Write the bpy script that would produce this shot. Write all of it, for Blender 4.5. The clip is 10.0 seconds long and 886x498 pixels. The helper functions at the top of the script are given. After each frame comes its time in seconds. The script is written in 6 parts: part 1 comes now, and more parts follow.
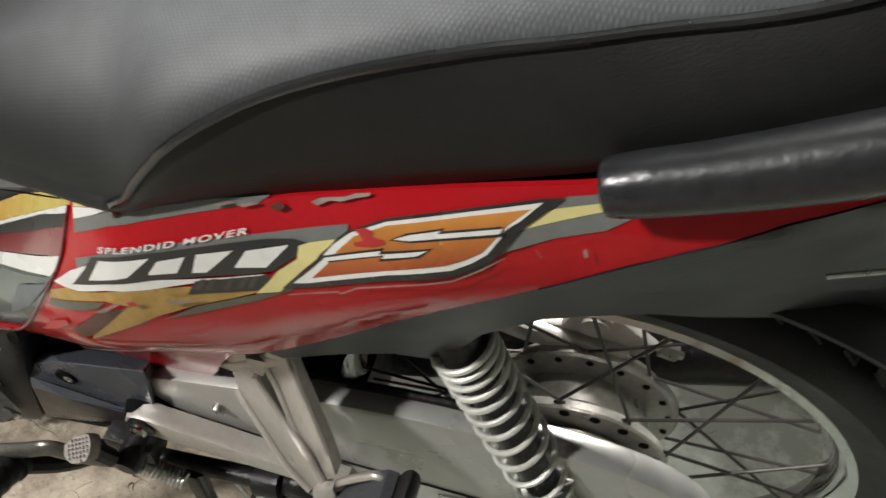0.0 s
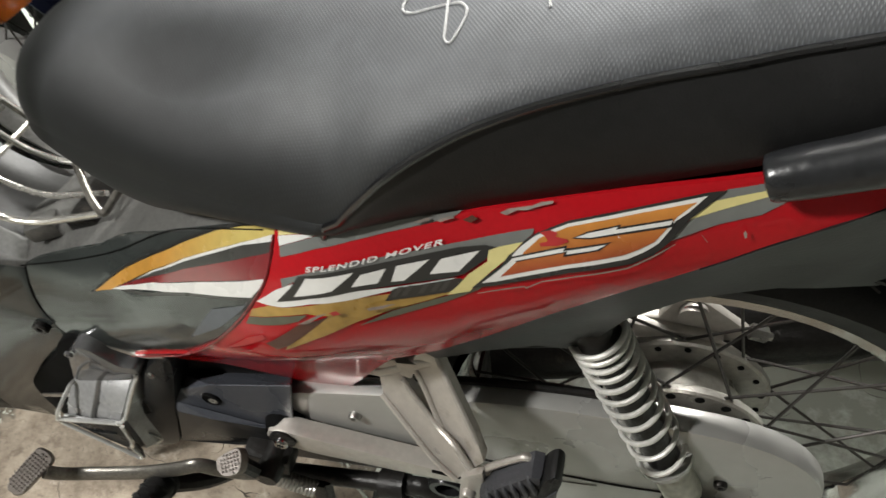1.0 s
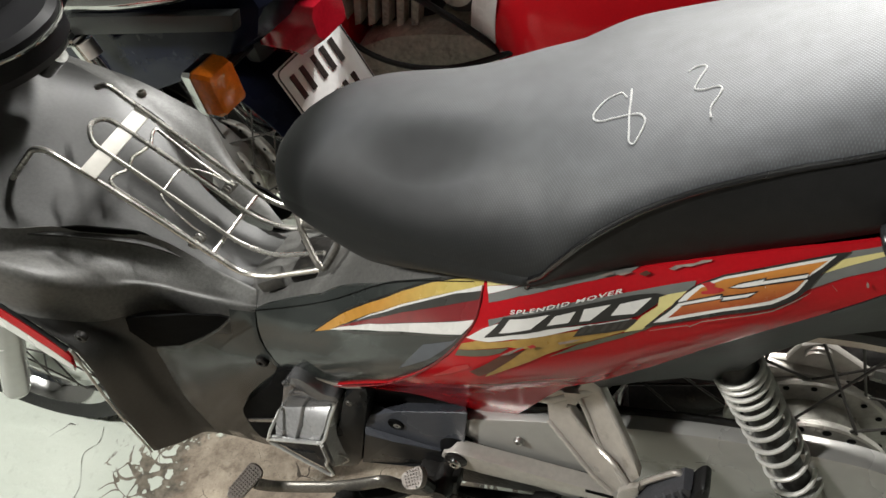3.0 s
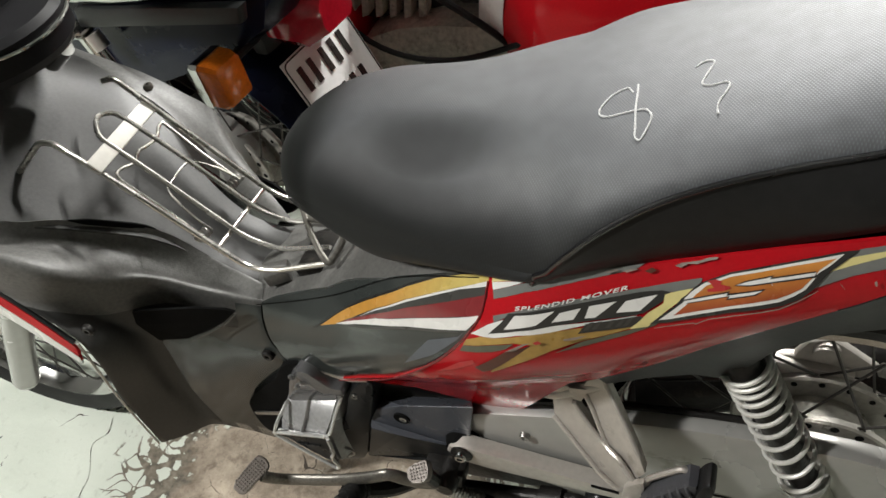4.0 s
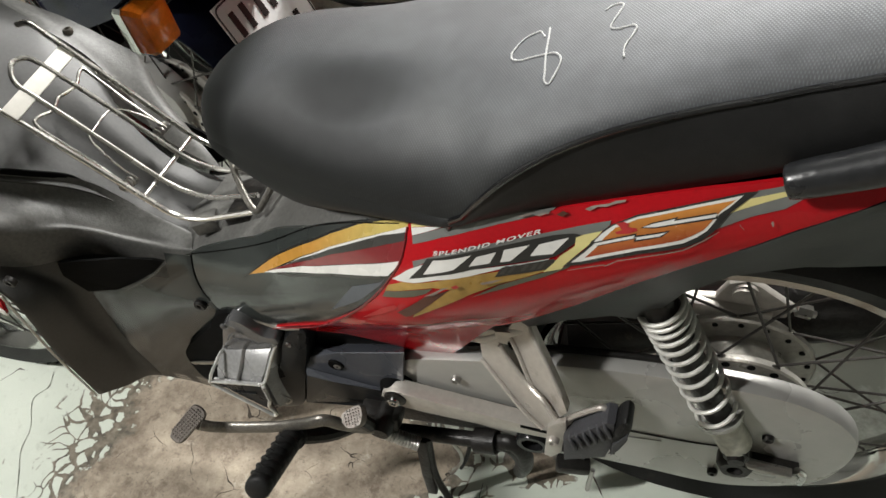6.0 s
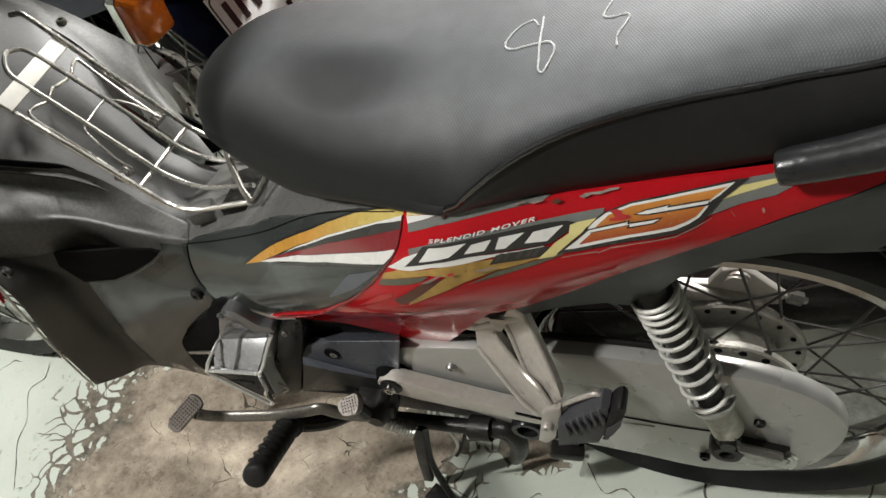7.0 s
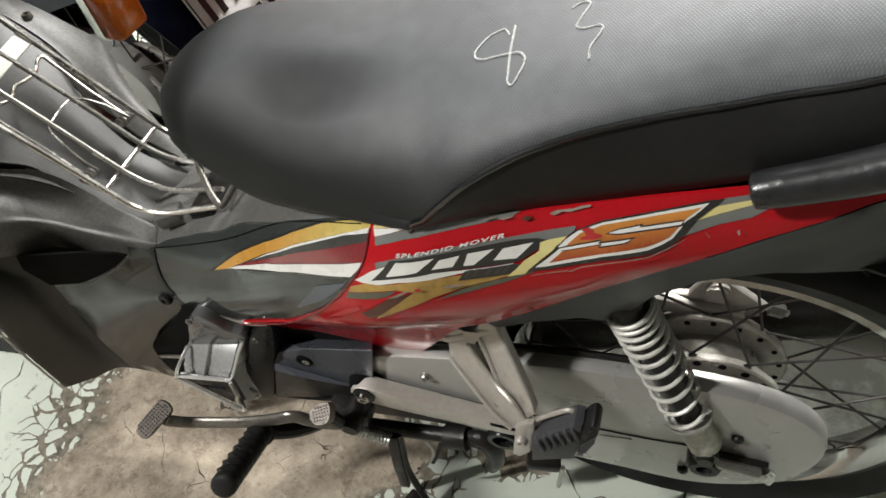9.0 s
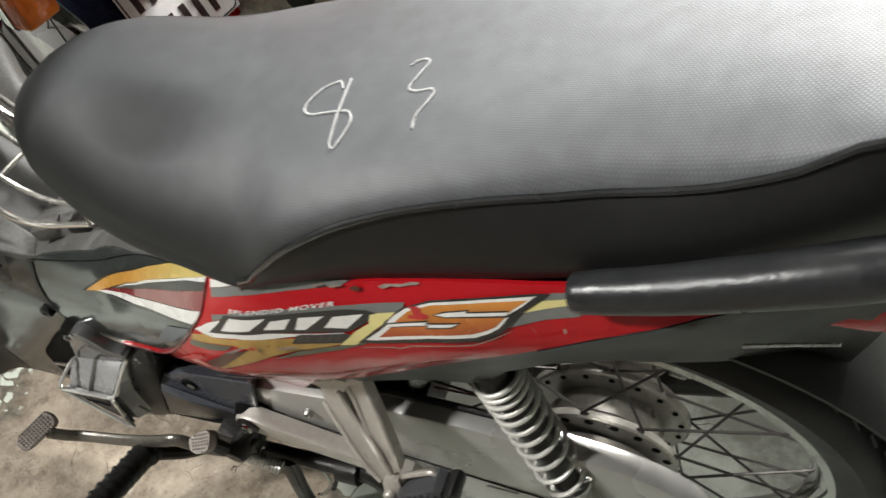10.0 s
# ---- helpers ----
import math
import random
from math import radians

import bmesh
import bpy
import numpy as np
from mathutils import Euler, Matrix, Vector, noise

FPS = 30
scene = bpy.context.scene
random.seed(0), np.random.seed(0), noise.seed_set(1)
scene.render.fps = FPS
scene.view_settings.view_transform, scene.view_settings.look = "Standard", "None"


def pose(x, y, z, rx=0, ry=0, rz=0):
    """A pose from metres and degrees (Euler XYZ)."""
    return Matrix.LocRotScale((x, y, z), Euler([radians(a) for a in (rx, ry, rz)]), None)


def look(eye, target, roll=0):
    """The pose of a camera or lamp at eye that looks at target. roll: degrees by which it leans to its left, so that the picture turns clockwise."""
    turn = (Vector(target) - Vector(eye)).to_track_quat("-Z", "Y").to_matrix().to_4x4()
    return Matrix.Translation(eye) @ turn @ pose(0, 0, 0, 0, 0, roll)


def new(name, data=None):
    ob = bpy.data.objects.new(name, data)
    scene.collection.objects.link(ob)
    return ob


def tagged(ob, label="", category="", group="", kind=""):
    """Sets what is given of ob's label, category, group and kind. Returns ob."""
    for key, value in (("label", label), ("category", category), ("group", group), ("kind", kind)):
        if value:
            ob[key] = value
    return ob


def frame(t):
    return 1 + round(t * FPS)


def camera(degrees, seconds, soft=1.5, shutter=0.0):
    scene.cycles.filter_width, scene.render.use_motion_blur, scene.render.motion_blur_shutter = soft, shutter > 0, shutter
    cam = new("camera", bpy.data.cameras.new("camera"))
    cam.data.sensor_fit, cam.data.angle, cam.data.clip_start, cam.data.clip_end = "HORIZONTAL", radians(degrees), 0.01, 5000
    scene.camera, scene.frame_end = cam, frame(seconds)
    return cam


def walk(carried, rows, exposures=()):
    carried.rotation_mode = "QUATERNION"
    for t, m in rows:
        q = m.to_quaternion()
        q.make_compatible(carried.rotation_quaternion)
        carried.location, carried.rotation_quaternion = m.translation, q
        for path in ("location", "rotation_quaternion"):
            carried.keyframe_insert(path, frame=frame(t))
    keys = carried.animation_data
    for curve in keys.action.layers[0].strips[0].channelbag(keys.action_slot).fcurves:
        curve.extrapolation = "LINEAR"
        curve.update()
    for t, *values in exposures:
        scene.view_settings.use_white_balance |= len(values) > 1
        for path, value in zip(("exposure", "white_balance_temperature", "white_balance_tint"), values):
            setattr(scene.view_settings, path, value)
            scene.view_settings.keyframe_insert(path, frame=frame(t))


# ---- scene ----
cam = camera(59.2, 10.0, shutter=0.4)
PATH = [
    (0, (-0.005, -0.324, 0.945), (-0.408, 0.84, -0.63), -4.0),
    (0.5, (-0.053, -0.357, 0.957), (-0.438, 0.819, -0.615), -6.8),
    (1, (-0.07, -0.397, 0.999), (-0.515, 0.81, -0.533), -9.3),
    (1.5, (-0.062, -0.428, 1.026), (-0.598, 0.797, -0.461), -11.8),
    (2, (-0.069, -0.454, 1.062), (-0.663, 0.787, -0.39), -13.3),
    (2.5, (-0.09, -0.49, 1.103), (-0.747, 0.766, -0.308), -14.5),
    (3.8, (-0.099, -0.508, 1.117), (-0.8, 0.725, -0.292), -16.3),
    (4, (-0.095, -0.498, 1.114), (-0.802, 0.726, -0.302), -16.3),
    (4.5, (-0.091, -0.489, 1.106), (-0.768, 0.716, -0.339), -16.0),
    (5, (-0.078, -0.487, 1.105), (-0.721, 0.7, -0.37), -15.6),
    (5.5, (-0.064, -0.49, 1.106), (-0.681, 0.681, -0.393), -15.2),
    (7, (-0.061, -0.499, 1.11), (-0.644, 0.647, -0.423), -14.9),
    (7.5, (-0.062, -0.501, 1.112), (-0.637, 0.641, -0.426), -15.0),
    (8, (-0.062, -0.492, 1.111), (-0.627, 0.649, -0.432), -14.8),
    (8.5, (-0.063, -0.481, 1.108), (-0.622, 0.656, -0.439), -14.5),
    (9, (-0.051, -0.466, 1.103), (-0.613, 0.662, -0.45), -13.9),
    (9.3, (-0.021, -0.435, 1.098), (-0.6, 0.684, -0.456), -13.7),
    (9.5, (-0.011, -0.41, 1.102), (-0.579, 0.697, -0.464), -12.9),
    (10, (0.041, -0.355, 1.089), (-0.534, 0.716, -0.499), -11.4),
]
walk(cam, [(t, look(eye, target, roll)) for t, eye, target, roll in PATH],
     exposures=[(0, 0.22), (1.0, 0.12), (2.0, 0.08), (4.0, 0.0), (5.0, 0.03), (7.0, 0.05), (9.0, 0.06), (9.5, 0.11), (10.0, 0.18)])

# ---- camera path above; light ----
world = bpy.data.worlds.new("world")
scene.world = world
world.use_nodes = True
world.node_tree.nodes["Background"].inputs[0].default_value = (0.8, 0.85, 0.9, 1)
world.node_tree.nodes["Background"].inputs[1].default_value = 0.01


def tube_lamp(name, x, y, z, length, width, watts, turn):
    """The light of one ceiling tube, shining down just below its glowing glass."""
    data = bpy.data.lights.new(name, "AREA")
    data.shape, data.size, data.size_y, data.energy = "RECTANGLE", length, width, watts
    data.color = (1.0, 0.985, 0.95)
    ob = new(name, data)
    ob.matrix_world = pose(x, y, z, 0, 0, turn)
    return ob


CEILING = 2.75
# x, y, turn and length of each tube
LAMPS = [(-0.25, 1.15, 0, 1.2), (0.1, 2.7, 0, 1.2), (-2.07, -1.22, 30, 0.6)]
WATTS = [20, 330, 110]
for (lx, ly, la, ll), watts in zip(LAMPS, WATTS):
    tube_lamp("tube_light", lx, ly, CEILING - 0.125, ll, 0.06, watts, la)


# ---- materials ----
def material(name, base, rough=0.5, metal=0.0, vary=0.12, scale=9.0, fine=120.0, bump=0.0, bump_scale=200.0,
             dirt=None, dirt_amount=0.0, dirt_scale=14.0, coat=0.0, rough_vary=0.1, shine=0.5):
    m = bpy.data.materials.new(name)
    m.use_nodes = True
    t = m.node_tree
    n, l = t.nodes, t.links
    b = n["Principled BSDF"]
    b.inputs["Metallic"].default_value = metal
    b.inputs["Coat Weight"].default_value = coat
    b.inputs["Specular IOR Level"].default_value = shine
    b.inputs["Coat Roughness"].default_value = 0.12
    co = n.new("ShaderNodeTexCoord")
    big = n.new("ShaderNodeTexNoise")
    big.inputs["Scale"].default_value, big.inputs["Detail"].default_value = scale, 5.0
    small = n.new("ShaderNodeTexNoise")
    small.inputs["Scale"].default_value, small.inputs["Detail"].default_value = fine, 3.0
    l.new(co.outputs["Object"], big.inputs["Vector"])
    l.new(co.outputs["Object"], small.inputs["Vector"])
    add = n.new("ShaderNodeMath")
    add.operation = "ADD"
    l.new(big.outputs["Fac"], add.inputs[0])
    l.new(small.outputs["Fac"], add.inputs[1])
    fac = n.new("ShaderNodeMapRange")
    fac.inputs["From Min"].default_value, fac.inputs["From Max"].default_value = 0.7, 1.3
    fac.inputs["To Min"].default_value, fac.inputs["To Max"].default_value = 1 - vary, 1 + vary
    l.new(add.outputs[0], fac.inputs["Value"])
    col = n.new("ShaderNodeMix")
    col.data_type, col.blend_type = "RGBA", "MULTIPLY"
    col.inputs["Factor"].default_value = 1.0
    col.inputs[6].default_value = (*base, 1)
    l.new(fac.outputs[0], col.inputs[7])
    out = col.outputs[2]
    if dirt:
        spot = n.new("ShaderNodeTexNoise")
        spot.inputs["Scale"].default_value, spot.inputs["Detail"].default_value = dirt_scale, 8.0
        spot.inputs["Roughness"].default_value = 0.7
        l.new(co.outputs["Object"], spot.inputs["Vector"])
        ramp = n.new("ShaderNodeMapRange")
        ramp.inputs["From Min"].default_value = 0.72 - 0.3 * dirt_amount
        ramp.inputs["From Max"].default_value = 0.86 - 0.3 * dirt_amount
        l.new(spot.outputs["Fac"], ramp.inputs["Value"])
        mix = n.new("ShaderNodeMix")
        mix.data_type = "RGBA"
        l.new(ramp.outputs[0], mix.inputs["Factor"])
        l.new(out, mix.inputs[6])
        mix.inputs[7].default_value = (*dirt, 1)
        out = mix.outputs[2]
    l.new(out, b.inputs["Base Color"])
    rr = n.new("ShaderNodeMapRange")
    rr.inputs["From Min"].default_value, rr.inputs["From Max"].default_value = 0.3, 0.7
    rr.inputs["To Min"].default_value, rr.inputs["To Max"].default_value = max(rough - rough_vary, 0.03), min(rough + rough_vary, 1)
    l.new(big.outputs["Fac"], rr.inputs["Value"])
    l.new(rr.outputs[0], b.inputs["Roughness"])
    if bump:
        bt = n.new("ShaderNodeTexNoise")
        bt.inputs["Scale"].default_value, bt.inputs["Detail"].default_value = bump_scale, 4.0
        l.new(co.outputs["Object"], bt.inputs["Vector"])
        bn = n.new("ShaderNodeBump")
        bn.inputs["Strength"].default_value, bn.inputs["Distance"].default_value = bump, 0.002
        l.new(bt.outputs["Fac"], bn.inputs["Height"])
        l.new(bn.outputs[0], b.inputs["Normal"])
    return m


def vinyl(name):
    """Black seat vinyl with a fine woven grain in the diagonal."""
    m = material(name, (0.040, 0.0425, 0.046), 0.57, shine=1.0, vary=0.2, scale=5, fine=60, rough_vary=0.06)
    t = m.node_tree
    n, l = t.nodes, t.links
    b = n["Principled BSDF"]
    co = n.new("ShaderNodeTexCoord")
    heights = []
    for turn in (40, -38):
        mp = n.new("ShaderNodeMapping")
        mp.inputs["Rotation"].default_value = (0, 0, radians(turn))
        l.new(co.outputs["Object"], mp.inputs["Vector"])
        w = n.new("ShaderNodeTexWave")
        w.inputs["Scale"].default_value, w.inputs["Distortion"].default_value = 180.0, 0.5
        w.inputs["Detail"].default_value = 1.0
        l.new(mp.outputs[0], w.inputs["Vector"])
        heights.append(w)
    mul = n.new("ShaderNodeMath")
    mul.operation = "MULTIPLY"
    l.new(heights[0].outputs["Fac"], mul.inputs[0])
    l.new(heights[1].outputs["Fac"], mul.inputs[1])
    shade = n.new("ShaderNodeMapRange")
    shade.inputs["To Min"].default_value, shade.inputs["To Max"].default_value = 0.78, 1.3
    l.new(mul.outputs[0], shade.inputs["Value"])
    tint = n.new("ShaderNodeMix")
    tint.data_type, tint.blend_type = "RGBA", "MULTIPLY"
    tint.inputs["Factor"].default_value = 1.0
    l.new(b.inputs["Base Color"].links[0].from_socket, tint.inputs[6])
    l.new(shade.outputs[0], tint.inputs[7])
    # smooth dark patch beside the middle; nose and flank shade put into the colour
    patch_at = n.new("ShaderNodeMapping")
    patch_at.vector_type = "POINT"
    patch_at.inputs["Location"].default_value = (0.335 / 0.085, 0.060 / 0.040, 0)
    patch_at.inputs["Scale"].default_value = (1 / 0.085, 1 / 0.040, 0)
    l.new(co.outputs["Object"], patch_at.inputs["Vector"])
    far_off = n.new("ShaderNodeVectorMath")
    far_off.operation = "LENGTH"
    l.new(patch_at.outputs[0], far_off.inputs[0])
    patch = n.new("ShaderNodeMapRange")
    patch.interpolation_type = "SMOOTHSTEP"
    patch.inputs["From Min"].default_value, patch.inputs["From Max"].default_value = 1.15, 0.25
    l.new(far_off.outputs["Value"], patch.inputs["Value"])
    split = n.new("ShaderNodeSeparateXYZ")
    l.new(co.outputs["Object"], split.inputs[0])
    nose_shade = n.new("ShaderNodeMapRange")
    nose_shade.interpolation_type = "SMOOTHSTEP"
    nose_shade.inputs["From Min"].default_value, nose_shade.inputs["From Max"].default_value = -0.41, -0.47
    l.new(split.outputs["X"], nose_shade.inputs["Value"])
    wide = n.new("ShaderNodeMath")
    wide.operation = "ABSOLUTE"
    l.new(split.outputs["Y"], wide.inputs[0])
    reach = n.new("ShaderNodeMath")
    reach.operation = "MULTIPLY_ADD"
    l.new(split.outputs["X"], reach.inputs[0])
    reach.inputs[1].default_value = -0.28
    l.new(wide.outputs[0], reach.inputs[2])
    flank_shade = n.new("ShaderNodeMapRange")
    flank_shade.interpolation_type = "SMOOTHSTEP"
    flank_shade.inputs["From Min"].default_value, flank_shade.inputs["From Max"].default_value = 0.150, 0.205
    flank_shade.inputs["To Max"].default_value = 0.85
    l.new(reach.outputs[0], flank_shade.inputs["Value"])
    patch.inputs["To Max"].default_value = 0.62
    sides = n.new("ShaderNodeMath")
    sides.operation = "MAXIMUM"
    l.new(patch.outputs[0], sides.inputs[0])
    l.new(flank_shade.outputs[0], sides.inputs[1])
    darkened = n.new("ShaderNodeMath")
    darkened.operation = "MAXIMUM"
    l.new(sides.outputs[0], darkened.inputs[0])
    l.new(nose_shade.outputs[0], darkened.inputs[1])
    # lamp sheen put into the colour: vinyl brightens toward the rear
    rear_lift = n.new("ShaderNodeMapRange")
    rear_lift.inputs["From Min"].default_value, rear_lift.inputs["From Max"].default_value = -0.36, 0.06
    rear_lift.inputs["To Min"].default_value, rear_lift.inputs["To Max"].default_value = 1.15, 4.0
    l.new(split.outputs["X"], rear_lift.inputs["Value"])
    lifted = n.new("ShaderNodeMix")
    lifted.data_type, lifted.blend_type = "RGBA", "MULTIPLY"
    lifted.inputs["Factor"].default_value = 1.0
    l.new(tint.outputs[2], lifted.inputs[6])
    l.new(rear_lift.outputs[0], lifted.inputs[7])
    rear_sheen = n.new("ShaderNodeMapRange")
    rear_sheen.inputs["From Min"].default_value, rear_sheen.inputs["From Max"].default_value = -0.30, 0.06
    rear_sheen.inputs["To Min"].default_value, rear_sheen.inputs["To Max"].default_value = 0.02, 0.2
    l.new(split.outputs["X"], rear_sheen.inputs["Value"])
    l.new(rear_sheen.outputs[0], b.inputs["Sheen Weight"])
    b.inputs["Sheen Roughness"].default_value = 0.4
    shaded = n.new("ShaderNodeMix")
    shaded.data_type = "RGBA"
    l.new(darkened.outputs[0], shaded.inputs["Factor"])
    l.new(lifted.outputs[2], shaded.inputs[6])
    shaded.inputs[7].default_value = (0.009, 0.010, 0.0095, 1)
    l.new(shaded.outputs[2], b.inputs["Base Color"])
    dull = n.new("ShaderNodeMapRange")
    dull.inputs["To Min"].default_value, dull.inputs["To Max"].default_value = 1.0, 0.14
    l.new(darkened.outputs[0], dull.inputs["Value"])
    front_dulling = n.new("ShaderNodeMapRange")
    front_dulling.interpolation_type = "SMOOTHSTEP"
    front_dulling.inputs["From Min"].default_value, front_dulling.inputs["From Max"].default_value = -0.40, -0.20
    front_dulling.inputs["To Min"].default_value, front_dulling.inputs["To Max"].default_value = 0.7, 1.0
    l.new(split.outputs["X"], front_dulling.inputs["Value"])
    gloss = n.new("ShaderNodeMath")
    gloss.operation = "MULTIPLY"
    l.new(dull.outputs[0], gloss.inputs[0])
    l.new(front_dulling.outputs[0], gloss.inputs[1])
    l.new(gloss.outputs[0], b.inputs["Specular IOR Level"])
    grain = n.new("ShaderNodeMapRange")
    grain.inputs["To Min"].default_value, grain.inputs["To Max"].default_value = 0.24, 0.05
    l.new(darkened.outputs[0], grain.inputs["Value"])
    bn = n.new("ShaderNodeBump")
    l.new(grain.outputs[0], bn.inputs["Strength"])
    bn.inputs["Distance"].default_value = 0.0006
    l.new(mul.outputs[0], bn.inputs["Height"])
    l.new(bn.outputs[0], b.inputs["Normal"])
    return m


def floor_material():
    """Pale green floor paint, crazed and flaked off round a bare brown patch of concrete; an unseen one is added."""
    m = bpy.data.materials.new("painted_concrete")
    m.use_nodes = True
    t = m.node_tree
    n, l = t.nodes, t.links
    b = n["Principled BSDF"]
    geo = n.new("ShaderNodeNewGeometry")

    def noise_tex(scale, detail=6.0, rough=0.6):
        x = n.new("ShaderNodeTexNoise")
        x.inputs["Scale"].default_value, x.inputs["Detail"].default_value, x.inputs["Roughness"].default_value = scale, detail, rough
        l.new(geo.outputs["Position"], x.inputs["Vector"])
        return x.outputs["Fac"]

    def math_node(op, a, c, clamp=False):
        x = n.new("ShaderNodeMath")
        x.operation, x.use_clamp = op, clamp
        for i, v in enumerate((a, c)):
            if isinstance(v, (int, float)):
                x.inputs[i].default_value = v
            else:
                l.new(v, x.inputs[i])
        return x.outputs[0]

    def ramp(v, lo, hi, a=0.0, c=1.0):
        x = n.new("ShaderNodeMapRange")
        x.inputs["From Min"].default_value, x.inputs["From Max"].default_value = lo, hi
        x.inputs["To Min"].default_value, x.inputs["To Max"].default_value = a, c
        l.new(v, x.inputs["Value"])
        return x.outputs[0]

    def mix(f, a, c):
        x = n.new("ShaderNodeMix")
        x.data_type = "RGBA"
        l.new(f, x.inputs["Factor"])
        for i, v in ((6, a), (7, c)):
            if isinstance(v, tuple):
                x.inputs[i].default_value = (*v, 1)
            else:
                l.new(v, x.inputs[i])
        return x.outputs[2]

    def spot(cx, cy, rx, ry):
        mp = n.new("ShaderNodeMapping")
        mp.vector_type = "POINT"
        mp.inputs["Location"].default_value = (-cx / rx, -cy / ry, 0)
        mp.inputs["Scale"].default_value = (1 / rx, 1 / ry, 0)
        l.new(geo.outputs["Position"], mp.inputs["Vector"])
        x = n.new("ShaderNodeVectorMath")
        x.operation = "LENGTH"
        l.new(mp.outputs[0], x.inputs[0])
        return x.outputs["Value"]

    edge = noise_tex(9.0, 4.0)
    worn = math_node("MINIMUM", spot(-0.69, -0.18, 0.275, 0.28), math_node("MINIMUM", math_node("ADD", spot(-0.42, -0.06, 0.10, 0.10), 0.45), math_node("ADD", spot(-0.25, -0.03, 0.08, 0.05), 0.6)))
    # unseen bare patch, added to darken the reflections in the body panels
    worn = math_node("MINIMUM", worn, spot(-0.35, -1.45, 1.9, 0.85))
    worn = math_node("ADD", worn, ramp(edge, 0.25, 0.75, -0.22, 0.22))
    worn = math_node("ADD", worn, ramp(noise_tex(34.0, 5.0, 0.65), 0.3, 0.7, -0.09, 0.09))
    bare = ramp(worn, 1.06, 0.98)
    near = ramp(worn, 1.42, 1.36)
    vor = n.new("ShaderNodeTexVoronoi")
    vor.feature = "DISTANCE_TO_EDGE"
    vor.inputs["Scale"].default_value = 34.0
    warp = n.new("ShaderNodeVectorMath")
    warp.operation = "MULTIPLY_ADD"
    wn = n.new("ShaderNodeTexNoise")
    wn.inputs["Scale"].default_value = 12.0
    l.new(geo.outputs["Position"], wn.inputs["Vector"])
    l.new(wn.outputs["Color"], warp.inputs[0])
    warp.inputs[1].default_value = (0.09, 0.09, 0.0)
    l.new(geo.outputs["Position"], warp.inputs[2])
    l.new(warp.outputs[0], vor.inputs["Vector"])
    width = ramp(worn, 1.0, 1.26, 0.34, 0.05)
    craze = math_node("LESS_THAN", vor.outputs["Distance"], math_node("MULTIPLY", width, ramp(noise_tex(30.0, 8.0, 0.7), 0.3, 0.7, 0.1, 1.7)))
    craze = math_node("MULTIPLY", craze, near)
    vor2 = n.new("ShaderNodeTexVoronoi")
    vor2.feature = "DISTANCE_TO_EDGE"
    vor2.inputs["Scale"].default_value = 3.2
    l.new(warp.outputs[0], vor2.inputs["Vector"])
    hair = math_node("LESS_THAN", vor2.outputs["Distance"], ramp(noise_tex(6.0), 0.48, 0.66, 0.0, 0.008))
    paint = mix(ramp(noise_tex(3.0), 0.3, 0.7), (0.56, 0.61, 0.53), (0.68, 0.72, 0.64))
    paint = mix(ramp(noise_tex(45.0), 0.58, 0.8, 0, 0.45), paint, (0.33, 0.35, 0.29))
    paint = mix(ramp(noise_tex(14.0, 8.0, 0.7), 0.64, 0.76, 0, 0.6), paint, (0.20, 0.19, 0.15))
    # shade under and behind the parked bikes, put into the paint with some dirt
    shade_dirt = math_node("ADD", math_node("MINIMUM", spot(0.34, 0.34, 0.42, 0.30), spot(-0.30, 0.16, 0.30, 0.16)), ramp(noise_tex(7.0, 8.0, 0.7), 0.25, 0.75, -0.45, 0.45))
    paint = mix(ramp(shade_dirt, 1.0, 0.55, 0, 0.85), paint, (0.125, 0.13, 0.10))
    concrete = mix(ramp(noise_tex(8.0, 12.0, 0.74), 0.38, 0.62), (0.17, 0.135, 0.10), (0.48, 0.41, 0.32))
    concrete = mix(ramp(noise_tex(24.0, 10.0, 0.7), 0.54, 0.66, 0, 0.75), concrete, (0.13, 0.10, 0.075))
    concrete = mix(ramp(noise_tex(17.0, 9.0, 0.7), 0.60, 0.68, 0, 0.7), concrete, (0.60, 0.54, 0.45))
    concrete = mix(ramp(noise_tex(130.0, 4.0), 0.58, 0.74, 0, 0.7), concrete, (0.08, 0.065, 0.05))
    vor3 = n.new("ShaderNodeTexVoronoi")
    vor3.feature = "DISTANCE_TO_EDGE"
    vor3.inputs["Scale"].default_value = 13.0
    l.new(warp.outputs[0], vor3.inputs["Vector"])
    split = math_node("LESS_THAN", vor3.outputs["Distance"], ramp(noise_tex(16.0), 0.52, 0.72, 0.0, 0.011))
    concrete = mix(split, concrete, (0.06, 0.048, 0.036))
    grime = mix(ramp(noise_tex(60.0), 0.35, 0.65), (0.07, 0.06, 0.045), (0.25, 0.22, 0.17))
    colour = mix(craze, mix(hair, paint, (0.09, 0.085, 0.07)), grime)
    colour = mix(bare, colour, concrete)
    l.new(colour, b.inputs["Base Color"])
    l.new(ramp(bare, 0, 1, 0.45, 0.85), b.inputs["Roughness"])
    h = math_node("SUBTRACT", ramp(noise_tex(60.0, 8.0, 0.7), 0, 1, 0, 0.8), math_node("MAXIMUM", math_node("ADD", bare, split), craze))
    bn = n.new("ShaderNodeBump")
    bn.inputs["Strength"].default_value, bn.inputs["Distance"].default_value = 0.6, 0.002
    l.new(h, bn.inputs["Height"])
    l.new(bn.outputs[0], b.inputs["Normal"])
    return m


